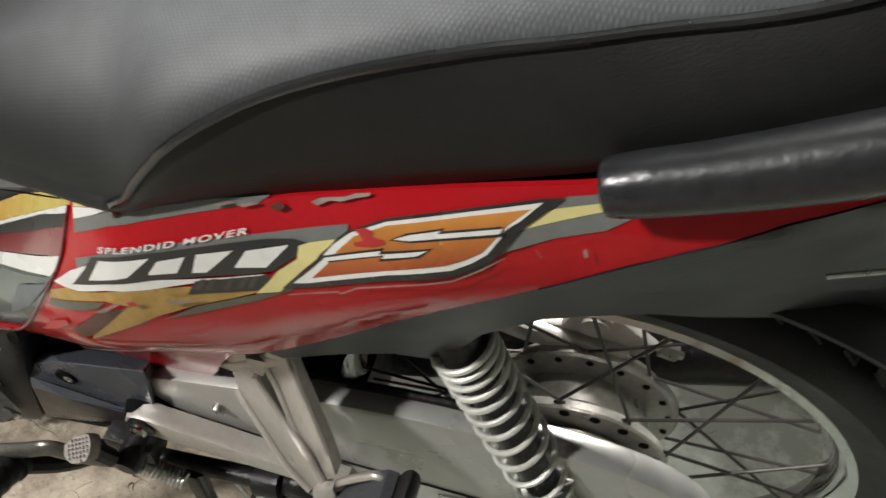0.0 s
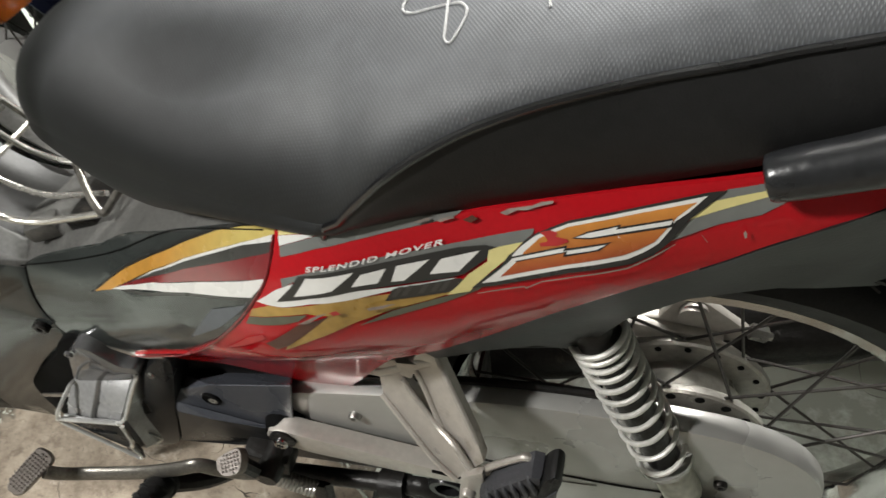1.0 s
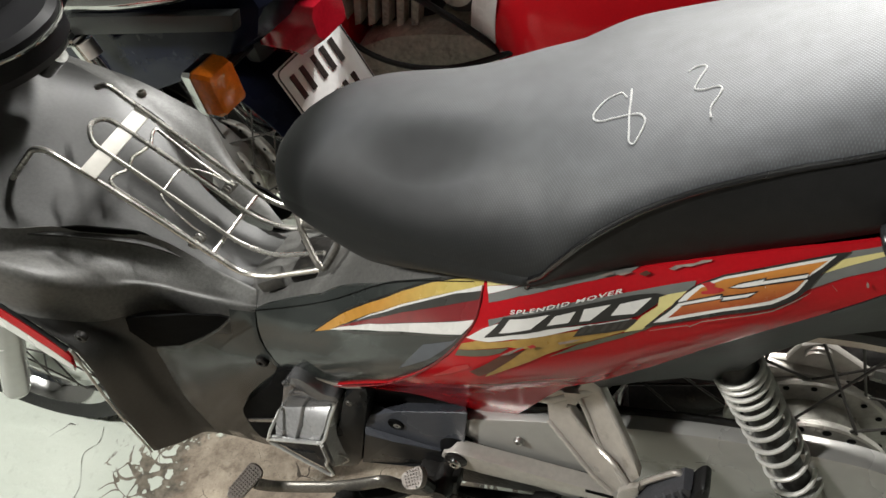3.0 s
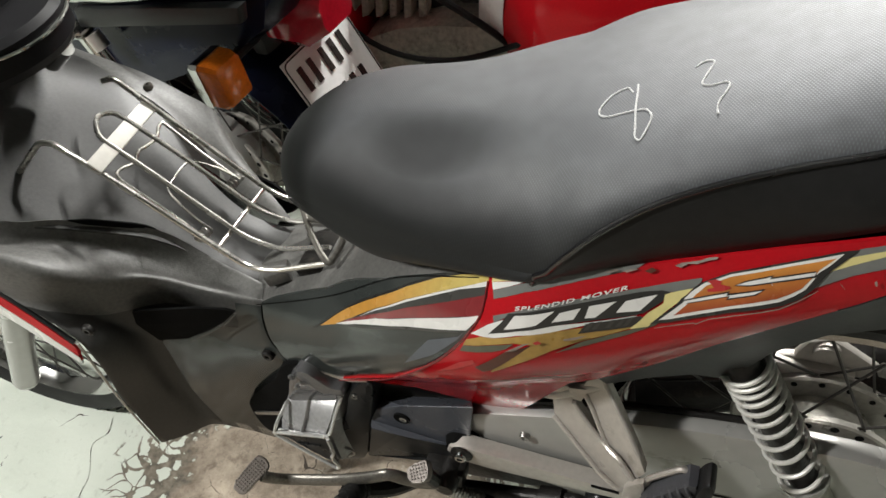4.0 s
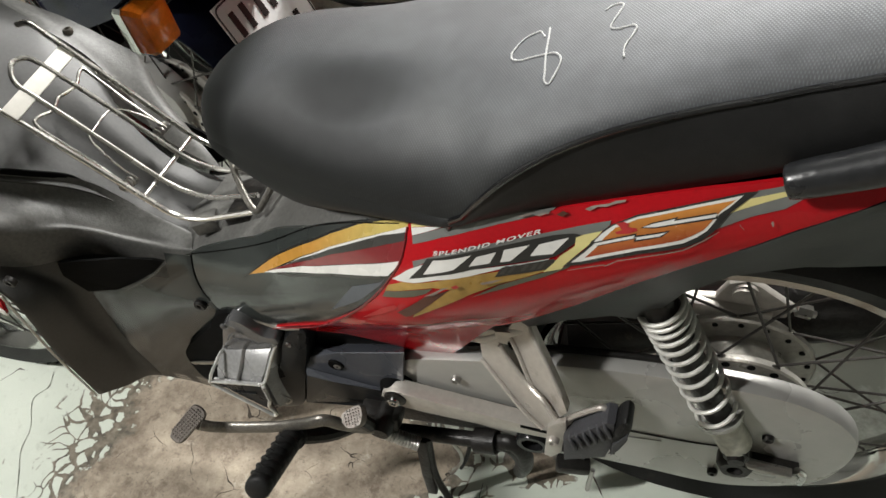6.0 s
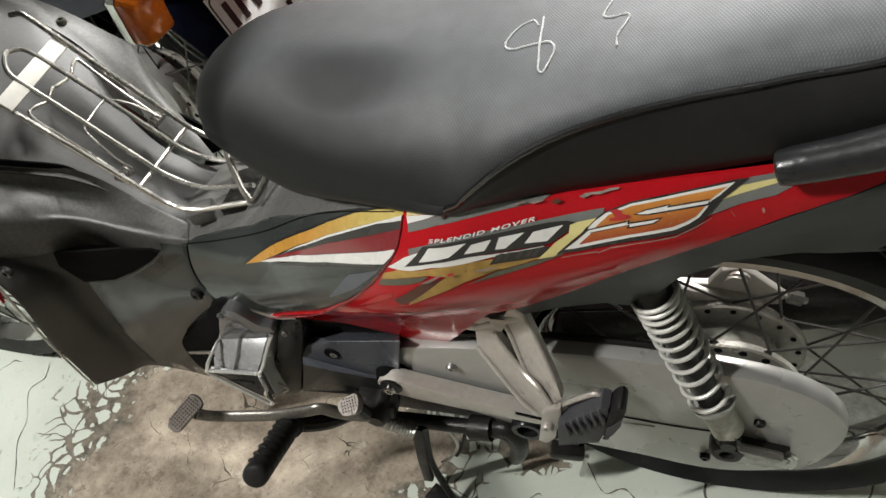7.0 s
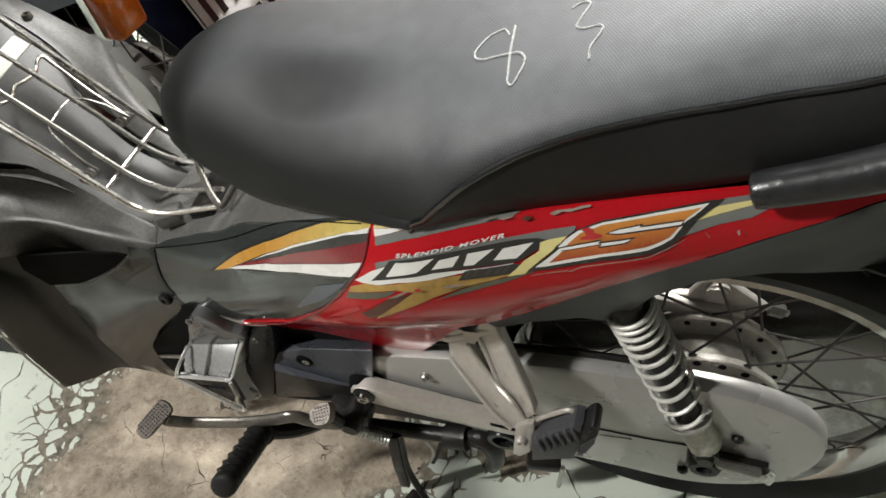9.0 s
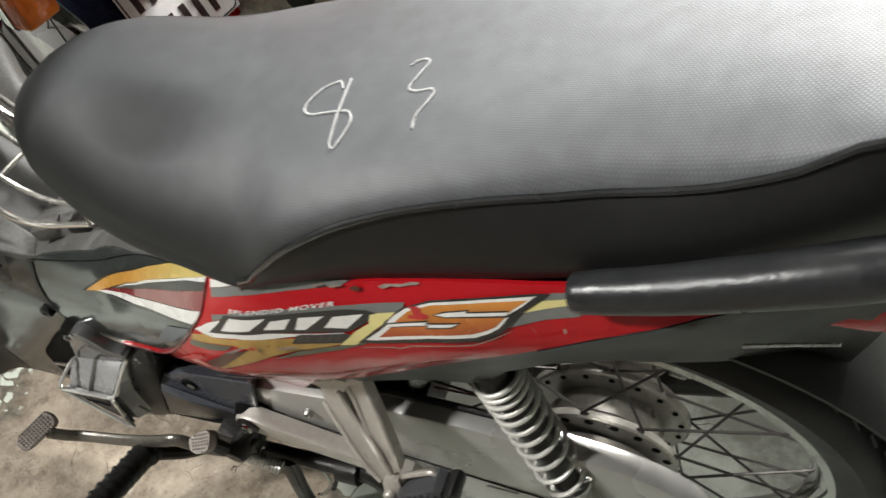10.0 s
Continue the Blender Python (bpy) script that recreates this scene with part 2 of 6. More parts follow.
def glow(name, colour, strength):
    m = bpy.data.materials.new(name)
    m.use_nodes = True
    b = m.node_tree.nodes["Principled BSDF"]
    b.inputs["Emission Color"].default_value = (*colour, 1)
    b.inputs["Emission Strength"].default_value = strength
    return m


def lens_material(name, colour):
    """Moulded translucent plastic lens with fine ribs."""
    m = material(name, colour, 0.12, vary=0.15, scale=30, fine=200, coat=0.5)
    m.node_tree.nodes["Principled BSDF"].inputs["Transmission Weight"].default_value = 0.04
    m.node_tree.nodes["Principled BSDF"].inputs["IOR"].default_value = 1.45
    return m


def fade(name, first, last, way, start, end, **kw):
    """Printed film that fades from one colour to another along a direction."""
    m = material(name, first, **kw)
    n, l = m.node_tree.nodes, m.node_tree.links
    co = n.new("ShaderNodeTexCoord")
    dot = n.new("ShaderNodeVectorMath")
    dot.operation = "DOT_PRODUCT"
    dot.inputs[1].default_value = way
    l.new(co.outputs["Object"], dot.inputs[0])
    f = n.new("ShaderNodeMapRange")
    f.inputs["From Min"].default_value, f.inputs["From Max"].default_value = start, end
    l.new(dot.outputs["Value"], f.inputs["Value"])
    mix = n.new("ShaderNodeMix")
    mix.data_type = "RGBA"
    mix.inputs[6].default_value, mix.inputs[7].default_value = (*first, 1), (*last, 1)
    l.new(f.outputs[0], mix.inputs["Factor"])
    base = n["Principled BSDF"].inputs["Base Color"].links[0].from_node
    while not base.inputs[7].is_linked:
        base = base.inputs[6].links[0].from_node
    l.new(mix.outputs[2], base.inputs[6])
    return m


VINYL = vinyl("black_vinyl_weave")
VINYL_SIDE = material("black_vinyl_side", (0.012, 0.012, 0.012), 0.45, vary=0.2, shine=0.3, bump=0.15, bump_scale=900)
PIPING = material("black_piping", (0.010, 0.010, 0.011), 0.24, shine=1.0, vary=0.1)
CHALK = material("chalk", (0.6, 0.6, 0.6), 0.9, vary=0.25, fine=900, bump=0.4, bump_scale=1500)
RED = material("red_paint", (0.42, 0.008, 0.013), 0.11, vary=0.08, scale=6, fine=300, rough_vary=0.04, shine=0.3)
GREY_PAINT = material("grey_metallic_paint", (0.036, 0.041, 0.039), 0.12, 0.05, shine=0.5, vary=0.1, scale=5, fine=700, coat=0.15, rough_vary=0.05, dirt=(0.045, 0.046, 0.042), dirt_amount=0.25, dirt_scale=9)
GREY_PLASTIC = material("worn_grey_plastic", (0.100, 0.099, 0.093), 0.48, shine=0.55, vary=0.3, scale=6, fine=250, bump=0.14, bump_scale=500, dirt=(0.040, 0.038, 0.034), dirt_amount=0.5, dirt_scale=14)
# inner cover plastic; also carries the shade of the leg shield's wing
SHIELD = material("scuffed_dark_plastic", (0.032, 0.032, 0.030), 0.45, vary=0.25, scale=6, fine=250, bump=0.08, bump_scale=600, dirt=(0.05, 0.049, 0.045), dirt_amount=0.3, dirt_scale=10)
DARK_PLASTIC = material("dark_plastic", (0.013, 0.014, 0.014), 0.42, shine=0.3, vary=0.25, scale=8, fine=300, bump=0.1, bump_scale=500, dirt=(0.03, 0.029, 0.027), dirt_amount=0.2)
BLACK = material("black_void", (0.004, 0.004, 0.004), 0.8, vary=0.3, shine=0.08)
RUBBER = material("rubber", (0.012, 0.012, 0.012), 0.5, shine=0.25, vary=0.25, scale=20, fine=300, bump=0.25, bump_scale=600, dirt=(0.045, 0.042, 0.036), dirt_amount=0.3)
ALU = material("cast_aluminium", (0.48, 0.45, 0.41), 0.36, 0.4, vary=0.1, scale=12, fine=150, bump=0.12, bump_scale=500, dirt=(0.20, 0.17, 0.13), dirt_amount=0.35, dirt_scale=18)
CASE = material("silver_painted_steel", (0.40, 0.395, 0.375), 0.28, 0.35, vary=0.05, scale=7, fine=60, bump=0.03, bump_scale=300, dirt=(0.17, 0.155, 0.125), dirt_amount=0.45, dirt_scale=11)
DULL = material("dusty_castings", (0.42, 0.42, 0.36), 0.5, 0.1, vary=0.35, scale=14, fine=120, bump=0.5, bump_scale=70, dirt=(0.07, 0.07, 0.055), dirt_amount=0.45, dirt_scale=16)
RACK = material("bare_steel_rod", (0.62, 0.60, 0.56), 0.24, 0.85, vary=0.1, scale=30, fine=300, dirt=(0.3, 0.26, 0.2), dirt_amount=0.25, dirt_scale=30)
LEVER = material("worn_lever_steel", (0.17, 0.16, 0.14), 0.35, 0.6, vary=0.3, scale=30, fine=300, bump=0.15, bump_scale=400, dirt=(0.035, 0.03, 0.026), dirt_amount=0.45, dirt_scale=30)
PAD = material("worn_pad_metal", (0.20, 0.175, 0.155), 0.48, 0.25, vary=0.2, scale=40, fine=300, bump=0.2, bump_scale=500)
POD = material("satin_black_plastic", (0.008, 0.008, 0.009), 0.5, shine=0.15, vary=0.2, scale=8, fine=300)
GUNMETAL = material("gunmetal", (0.20, 0.20, 0.205), 0.15, 0.6, vary=0.12, scale=20, fine=200, dirt=(0.07, 0.065, 0.06), dirt_amount=0.35, dirt_scale=22)
HEAD = material("polished_cast_metal", (0.40, 0.40, 0.40), 0.26, 0.45, vary=0.15, scale=18, fine=250, bump=0.08, bump_scale=300, dirt=(0.09, 0.085, 0.08), dirt_amount=0.3, dirt_scale=22)
CHROME = material("chrome", (0.48, 0.48, 0.47), 0.13, 1.0, vary=0.08, scale=25, fine=300, dirt=(0.22, 0.19, 0.15), dirt_amount=0.1, dirt_scale=30)
WIRE = material("bright_plated_wire", (0.85, 0.85, 0.82), 0.2, 0.65, vary=0.1, scale=40, fine=300)
HUB = material("dirty_hub_alloy", (0.36, 0.345, 0.31), 0.34, 0.4, vary=0.2, scale=14, fine=150, bump=0.12, bump_scale=500, dirt=(0.12, 0.10, 0.075), dirt_amount=0.45, dirt_scale=22)
STEEL = material("dull_steel", (0.42, 0.41, 0.39), 0.34, 0.95, vary=0.15, scale=25, fine=400, dirt=(0.18, 0.13, 0.09), dirt_amount=0.4, dirt_scale=40)
SPRING = material("silver_spring_paint", (0.66, 0.65, 0.61), 0.45, 0.3, vary=0.15, scale=20, fine=300, dirt=(0.2, 0.17, 0.13), dirt_amount=0.42, dirt_scale=30)
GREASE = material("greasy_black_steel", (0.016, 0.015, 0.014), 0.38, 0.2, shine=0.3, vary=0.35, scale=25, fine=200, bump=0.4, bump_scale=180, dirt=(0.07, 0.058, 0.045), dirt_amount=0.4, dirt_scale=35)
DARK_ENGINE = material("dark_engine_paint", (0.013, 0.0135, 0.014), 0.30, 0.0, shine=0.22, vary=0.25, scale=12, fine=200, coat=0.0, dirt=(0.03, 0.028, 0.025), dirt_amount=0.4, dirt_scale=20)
SPOKE = material("dirty_spoke_steel", (0.065, 0.06, 0.055), 0.4, 0.6, vary=0.25, scale=30, fine=300)
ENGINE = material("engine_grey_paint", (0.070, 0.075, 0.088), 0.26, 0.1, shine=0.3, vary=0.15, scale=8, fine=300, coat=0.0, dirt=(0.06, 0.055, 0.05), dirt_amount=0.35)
WHITE = material("white_decal", (0.72, 0.71, 0.68), 0.3, vary=0.06, dirt=(0.35, 0.3, 0.22), dirt_amount=0.15, dirt_scale=40)
GOLD = material("gold_decal", (0.38, 0.235, 0.06), 0.32, vary=0.22, scale=14, dirt=(0.25, 0.15, 0.05), dirt_amount=0.25)
PALE = material("pale_yellow_decal", (0.66, 0.58, 0.25), 0.32, vary=0.08)
DECAL_BLACK = material("black_decal", (0.025, 0.024, 0.022), 0.3, vary=0.1)
DECAL_GREY = material("grey_decal", (0.16, 0.165, 0.155), 0.32, vary=0.1)
DARK_RED = material("dark_red_decal", (0.20, 0.012, 0.016), 0.28, vary=0.1, coat=0.5)
GOLD_FADE = fade("gold_film", (0.52, 0.26, 0.05), (0.56, 0.44, 0.13), (1, 0, 0), -0.40, -0.31, rough=0.3, vary=0.1, scale=14)
BADGE_FADE = fade("badge_film", (0.30, 0.045, 0.018), (0.56, 0.23, 0.045), (-0.35, 0, 1), 0.700, 0.722, rough=0.3, vary=0.12, scale=20)
DECAL_DARK = material("charcoal_film", (0.045, 0.044, 0.04), 0.32, vary=0.15)
DECAL_OLIVE = material("olive_film", (0.10, 0.10, 0.07), 0.32, vary=0.15)
DECAL_BROWN = material("brown_film", (0.085, 0.03, 0.018), 0.32, vary=0.2)
DECAL_BLUE = material("blue_grey_film", (0.085, 0.095, 0.11), 0.3, vary=0.12)
RED_MARK = material("bare_red_film", (0.42, 0.03, 0.03), 0.3, vary=0.15)
FLAKE = material("flaked_primer", (0.25, 0.20, 0.17), 0.6, vary=0.3, scale=60, dirt=(0.12, 0.09, 0.07), dirt_amount=0.4, dirt_scale=120)
PLATE = material("plate_white", (0.80, 0.80, 0.79), 0.35, vary=0.05, dirt=(0.55, 0.53, 0.48), dirt_amount=0.2, dirt_scale=25)
AMBER = lens_material("amber_lens", (0.85, 0.20, 0.015))
RED_LENS = lens_material("red_lens", (0.46, 0.010, 0.024))
NAVY = material("navy_paint", (0.007, 0.009, 0.022), 0.22, 0.0, vary=0.15, shine=0.12)
WHITE_PAD = material("white_plastic_strip", (0.70, 0.68, 0.62), 0.5, vary=0.08, dirt=(0.4, 0.36, 0.28), dirt_amount=0.2)
CRACK = material("crack_dirt", (0.10, 0.085, 0.065), 0.9, vary=0.3, fine=200)
FLOOR = floor_material()
WALL = material("painted_wall", (0.16, 0.16, 0.15), 0.8, vary=0.08, scale=1.5, fine=30, bump=0.1, bump_scale=60)
CEIL = material("ceiling_paint", (0.22, 0.22, 0.22), 0.85, vary=0.05, scale=1.0, fine=20)
GLOW = glow("tube_glass", (1.0, 0.97, 0.9), 14.0)


# ---- building helpers ----
def part(name, bm, mat, parent=None, label="", sharp=35.0, smooth=True):
    me = bpy.data.meshes.new(name)
    bmesh.ops.recalc_face_normals(bm, faces=bm.faces)
    bm.to_mesh(me)
    bm.free()
    me.materials.append(mat)
    if smooth:
        me.polygons.foreach_set("use_smooth", [True] * len(me.polygons))
        me.set_sharp_from_angle(angle=radians(sharp))
    ob = new(name, me)
    ob.parent = parent
    if label:
        ob["label"] = label
    return ob


def empty(name, parent=None, at=None):
    ob = new(name)
    ob.empty_display_size = 0.05
    ob.parent = parent
    if at is not None:
        ob.matrix_basis = at
    return ob


def spline(points, steps=6):
    """Smooth points through the given ones."""
    p = [np.array(q, float) for q in points]
    if len(p) < 3 or steps == 1:
        return p
    p = [2 * p[0] - p[1]] + p + [2 * p[-1] - p[-2]]
    out = []
    for i in range(1, len(p) - 2):
        for k in range(steps):
            s = k / steps
            a, b, c, d = p[i - 1:i + 3]
            out.append(0.5 * (2 * b + (c - a) * s + (2 * a - 5 * b + 4 * c - d) * s * s + (3 * b - a - 3 * c + d) * s ** 3))
    out.append(p[-2])
    return out


def bent(points, radius, steps=5):
    """A polyline with its corners rounded to about the given radius."""
    p = [np.array(q, float) for q in points]
    out = [p[0]]
    for a, b, c in zip(p, p[1:], p[2:]):
        u, v = a - b, c - b
        lu, lv = np.linalg.norm(u), np.linalg.norm(v)
        d = min(radius, lu * 0.45, lv * 0.45)
        s, e = b + u / lu * d, b + v / lv * d
        out += [(1 - k) ** 2 * s + 2 * k * (1 - k) * b + k * k * e for k in np.linspace(0, 1, steps)]
    out.append(p[-1])
    return out


def tube(path, radius, seg=10, bm=None, flat=1.0, taper=None):
    """A closed tube along a path; taper gives the radius at each point as a factor."""
    bm = bm or bmesh.new()
    path = [Vector(q) for q in path]
    rings, side = [], None
    for i, q in enumerate(path):
        d = (path[min(i + 1, len(path) - 1)] - path[max(i - 1, 0)]).normalized()
        if side is None:
            side = d.orthogonal().normalized()
        side = (side - d * side.dot(d)).normalized()
        up = d.cross(side)
        r = radius * (taper[i] if taper else 1)
        rings.append([bm.verts.new(q + side * math.cos(a) * r + up * math.sin(a) * r * flat)
                      for a in [2 * math.pi * k / seg for k in range(seg)]])
    for a, b in zip(rings, rings[1:]):
        for k in range(seg):
            bm.faces.new((a[k], a[(k + 1) % seg], b[(k + 1) % seg], b[k]))
    bm.faces.new(rings[0][::-1])
    bm.faces.new(rings[-1])
    return bm


def loft(rings, bm=None, closed=True, caps=True):
    """A skin over rings of equal length."""
    bm = bm or bmesh.new()
    vs = [[bm.verts.new(q) for q in r] for r in rings]
    n = len(vs[0])
    for a, b in zip(vs, vs[1:]):
        for k in range(n if closed else n - 1):
            bm.faces.new((a[k], a[(k + 1) % n], b[(k + 1) % n], b[k]))
    if caps and closed:
        bm.faces.new(vs[0][::-1])
        bm.faces.new(vs[-1])
    return bm


def thicken(bm, depth):
    """Gives an open sheet the depth vector as thickness."""
    got = bmesh.ops.extrude_face_region(bm, geom=bm.faces[:])
    bmesh.ops.translate(bm, vec=Vector(depth), verts=[g for g in got["geom"] if isinstance(g, bmesh.types.BMVert)])
    return bm


def slab(outline, y0, y1, bevel=0.003, bm=None, smooth=0):
    """A plate with an outline in x and z, from y0 to y1, its edges rounded."""
    bm = bm or bmesh.new()
    if smooth:
        loop = spline([(a, 0, b) for a, b in list(outline) + [outline[0]]], smooth)[:-1]
        outline = [(q[0], q[2]) for q in loop]
    lo = [bm.verts.new((a, y0, b)) for a, b in outline]
    hi = [bm.verts.new((a, y1, b)) for a, b in outline]
    f1, f2 = bm.faces.new(lo), bm.faces.new(hi[::-1])
    n = len(lo)
    for k in range(n):
        bm.faces.new((lo[k], hi[k], hi[(k + 1) % n], lo[(k + 1) % n]))
    bmesh.ops.recalc_face_normals(bm, faces=bm.faces)
    if bevel:
        bmesh.ops.bevel(bm, geom=list(f1.edges) + list(f2.edges), offset=bevel, segments=2, affect="EDGES", profile=0.6)
    return bm


def cast_plate(front, depth, bevel=0.003, smooth=0):
    """A cast plate whose front outline may lean in y; depth runs away along +y."""
    if smooth:
        front = [tuple(q) for q in spline(list(front) + [front[0]], smooth)[:-1]]
    bm = bmesh.new()
    a = [bm.verts.new(q) for q in front]
    b = [bm.verts.new((x, y + depth, z)) for x, y, z in front]
    f1, f2 = bm.faces.new(a), bm.faces.new(b[::-1])
    n = len(a)
    for k in range(n):
        bm.faces.new((a[k], b[k], b[(k + 1) % n], a[(k + 1) % n]))
    bmesh.ops.recalc_face_normals(bm, faces=bm.faces)
    if bevel:
        bmesh.ops.bevel(bm, geom=list(f1.edges), offset=bevel, segments=2, affect="EDGES", profile=0.6)
    bmesh.ops.triangulate(bm, faces=[f for f in bm.faces if len(f.verts) > 4])
    return bm


def block(centre, size, bevel=0.004, turn=(0, 0, 0), bm=None):
    bm = bm or bmesh.new()
    got = bmesh.ops.create_cube(bm, size=1.0)["verts"]
    m = Matrix.Translation(centre) @ Euler([radians(a) for a in turn]).to_matrix().to_4x4() @ Matrix.Diagonal((*size, 1))
    bmesh.ops.transform(bm, matrix=m, verts=got)
    if bevel:
        edges = {e for v in got for e in v.link_edges}
        bmesh.ops.bevel(bm, geom=list(edges), offset=bevel, segments=2, affect="EDGES", profile=0.6)
    return bm


def turned(profile, centre, axis="y", seg=48, bm=None):
    """A body of revolution; profile of (along the axis, radius)."""
    bm = bm or bmesh.new()
    rings = []
    for a, r in profile:
        ring = []
        for k in range(seg):
            c, s = math.cos(2 * math.pi * k / seg) * r, math.sin(2 * math.pi * k / seg) * r
            q = {"y": (c, a, s), "x": (a, c, s), "z": (c, s, a)}[axis]
            ring.append(Vector(centre) + Vector(q))
        rings.append(ring)
    return loft(rings, bm, caps=profile[0][1] > 0 and profile[0] != profile[-1])


def bolt(name, at, radius, parent, mat, axis="y", label="", deep=0.006):
    s = -1 if axis == "y" else 1
    bm = turned([(0, radius), (s * deep * 0.7, radius), (s * deep, radius * 0.8), (s * deep, radius * 0.45), (s * deep * 0.5, radius * 0.4), (s * deep * 0.5, 0.0005)], at, axis, 12)
    return part(name, bm, mat, parent, label)


def smooth_curve(xs, ys):
    """A smooth curve y(x) through the points, level beyond the ends."""
    xs, ys = np.array(xs, float), np.array(ys, float)
    d = np.diff(ys) / np.diff(xs)
    m = np.zeros(len(xs))
    m[1:-1] = np.where(d[:-1] * d[1:] > 0, 2 * d[:-1] * d[1:] / (d[:-1] + d[1:] + 1e-12), 0)
    m[0], m[-1] = d[0], d[-1]

    def f(x):
        x = min(max(x, xs[0]), xs[-1])
        i = min(int(np.searchsorted(xs, x, "right")) - 1, len(xs) - 2)
        h = xs[i + 1] - xs[i]
        t = (x - xs[i]) / h
        return float((2 * t ** 3 - 3 * t ** 2 + 1) * ys[i] + (t ** 3 - 2 * t ** 2 + t) * h * m[i] + (3 * t * t - 2 * t ** 3) * ys[i + 1] + (t ** 3 - t * t) * h * m[i + 1])
    return f


# ---- the room ----
def build_room():
    x0, x1, y0, y1, t = -4.2, 4.0, -3.2, 3.4, 0.15
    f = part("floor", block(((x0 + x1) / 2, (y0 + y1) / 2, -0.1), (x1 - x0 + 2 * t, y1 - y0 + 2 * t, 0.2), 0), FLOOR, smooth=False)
    tagged(f, "pale green painted concrete floor, cracked and flaking to bare brown patches, one added out of view", "floor", kind="structure")
    for pts in ([(-1.145, -.03), (-1.135, -.06), (-1.15, -.09), (-1.118, -.14), (-1.11, -.18), (-1.085, -.22), (-1.06, -.26)], [(-.80, -.09), (-.805, -.11), (-.79, -.13), (-.785, -.15), (-.772, -.165)], [(-.30, -.14), (-.285, -.11), (-.25, -.12), (-.22, -.09), (-.20, -.12), (-.17, -.10)], [(-.16, -.03), (-.13, -.07), (-.10, -.06), (-.06, -.10)]):
        path = spline([(a, b, .0004) for a, b in pts], 7)
        part("crack", tube(path, .0011, 6, flat=.25, taper=[max(.15, .8 + 2.2 * noise.noise(Vector(q) * 110)) for q in path]), CRACK, f, "dirt-filled crack")
    c = part("ceiling", block(((x0 + x1) / 2, (y0 + y1) / 2, CEILING + 0.1), (x1 - x0 + 2 * t, y1 - y0 + 2 * t, 0.2), 0), CEIL, smooth=False)
    tagged(c, "plain light ceiling over the parked motorcycles", "ceiling", kind="structure")
    for name, cx, cy, sx, sy in (("wall_north", (x0 + x1) / 2, y1 + t / 2, x1 - x0 + 2 * t, t), ("wall_south", (x0 + x1) / 2, y0 - t / 2, x1 - x0 + 2 * t, t),
                                 ("wall_west", x0 - t / 2, (y0 + y1) / 2, t, y1 - y0), ("wall_east", x1 + t / 2, (y0 + y1) / 2, t, y1 - y0)):
        w = part(name, block((cx, cy, CEILING / 2), (sx, sy, CEILING), 0), WALL, smooth=False)
        tagged(w, "plain light painted wall of the parking room", "wall", kind="structure")


def ceiling_tube(x, y, turn, length):
    lamp = empty("ceiling_tube_lamp", at=pose(x, y, CEILING, 0, 0, turn))
    h = length / 2
    part("housing", block((0, 0, -0.03), (length + 0.06, 0.10, 0.058), 0.006), WHITE_PAD, lamp, "white steel batten")
    part("glass_tube", turned([(-h, 0.001), (-h, 0.013), (h, 0.013), (h, 0.001)], (0, 0, -0.085), "x", 16), GLOW, lamp, "glowing fluorescent tube")
    for end in (-h - 0.008, h + 0.008):
        part("tube_holder", block((end, 0, -0.078), (0.016, 0.03, 0.045), 0.003), WHITE_PAD, lamp)
    tagged(lamp, "white fluorescent tube lamp fixed to the ceiling", "lamp", "ceiling lamps")


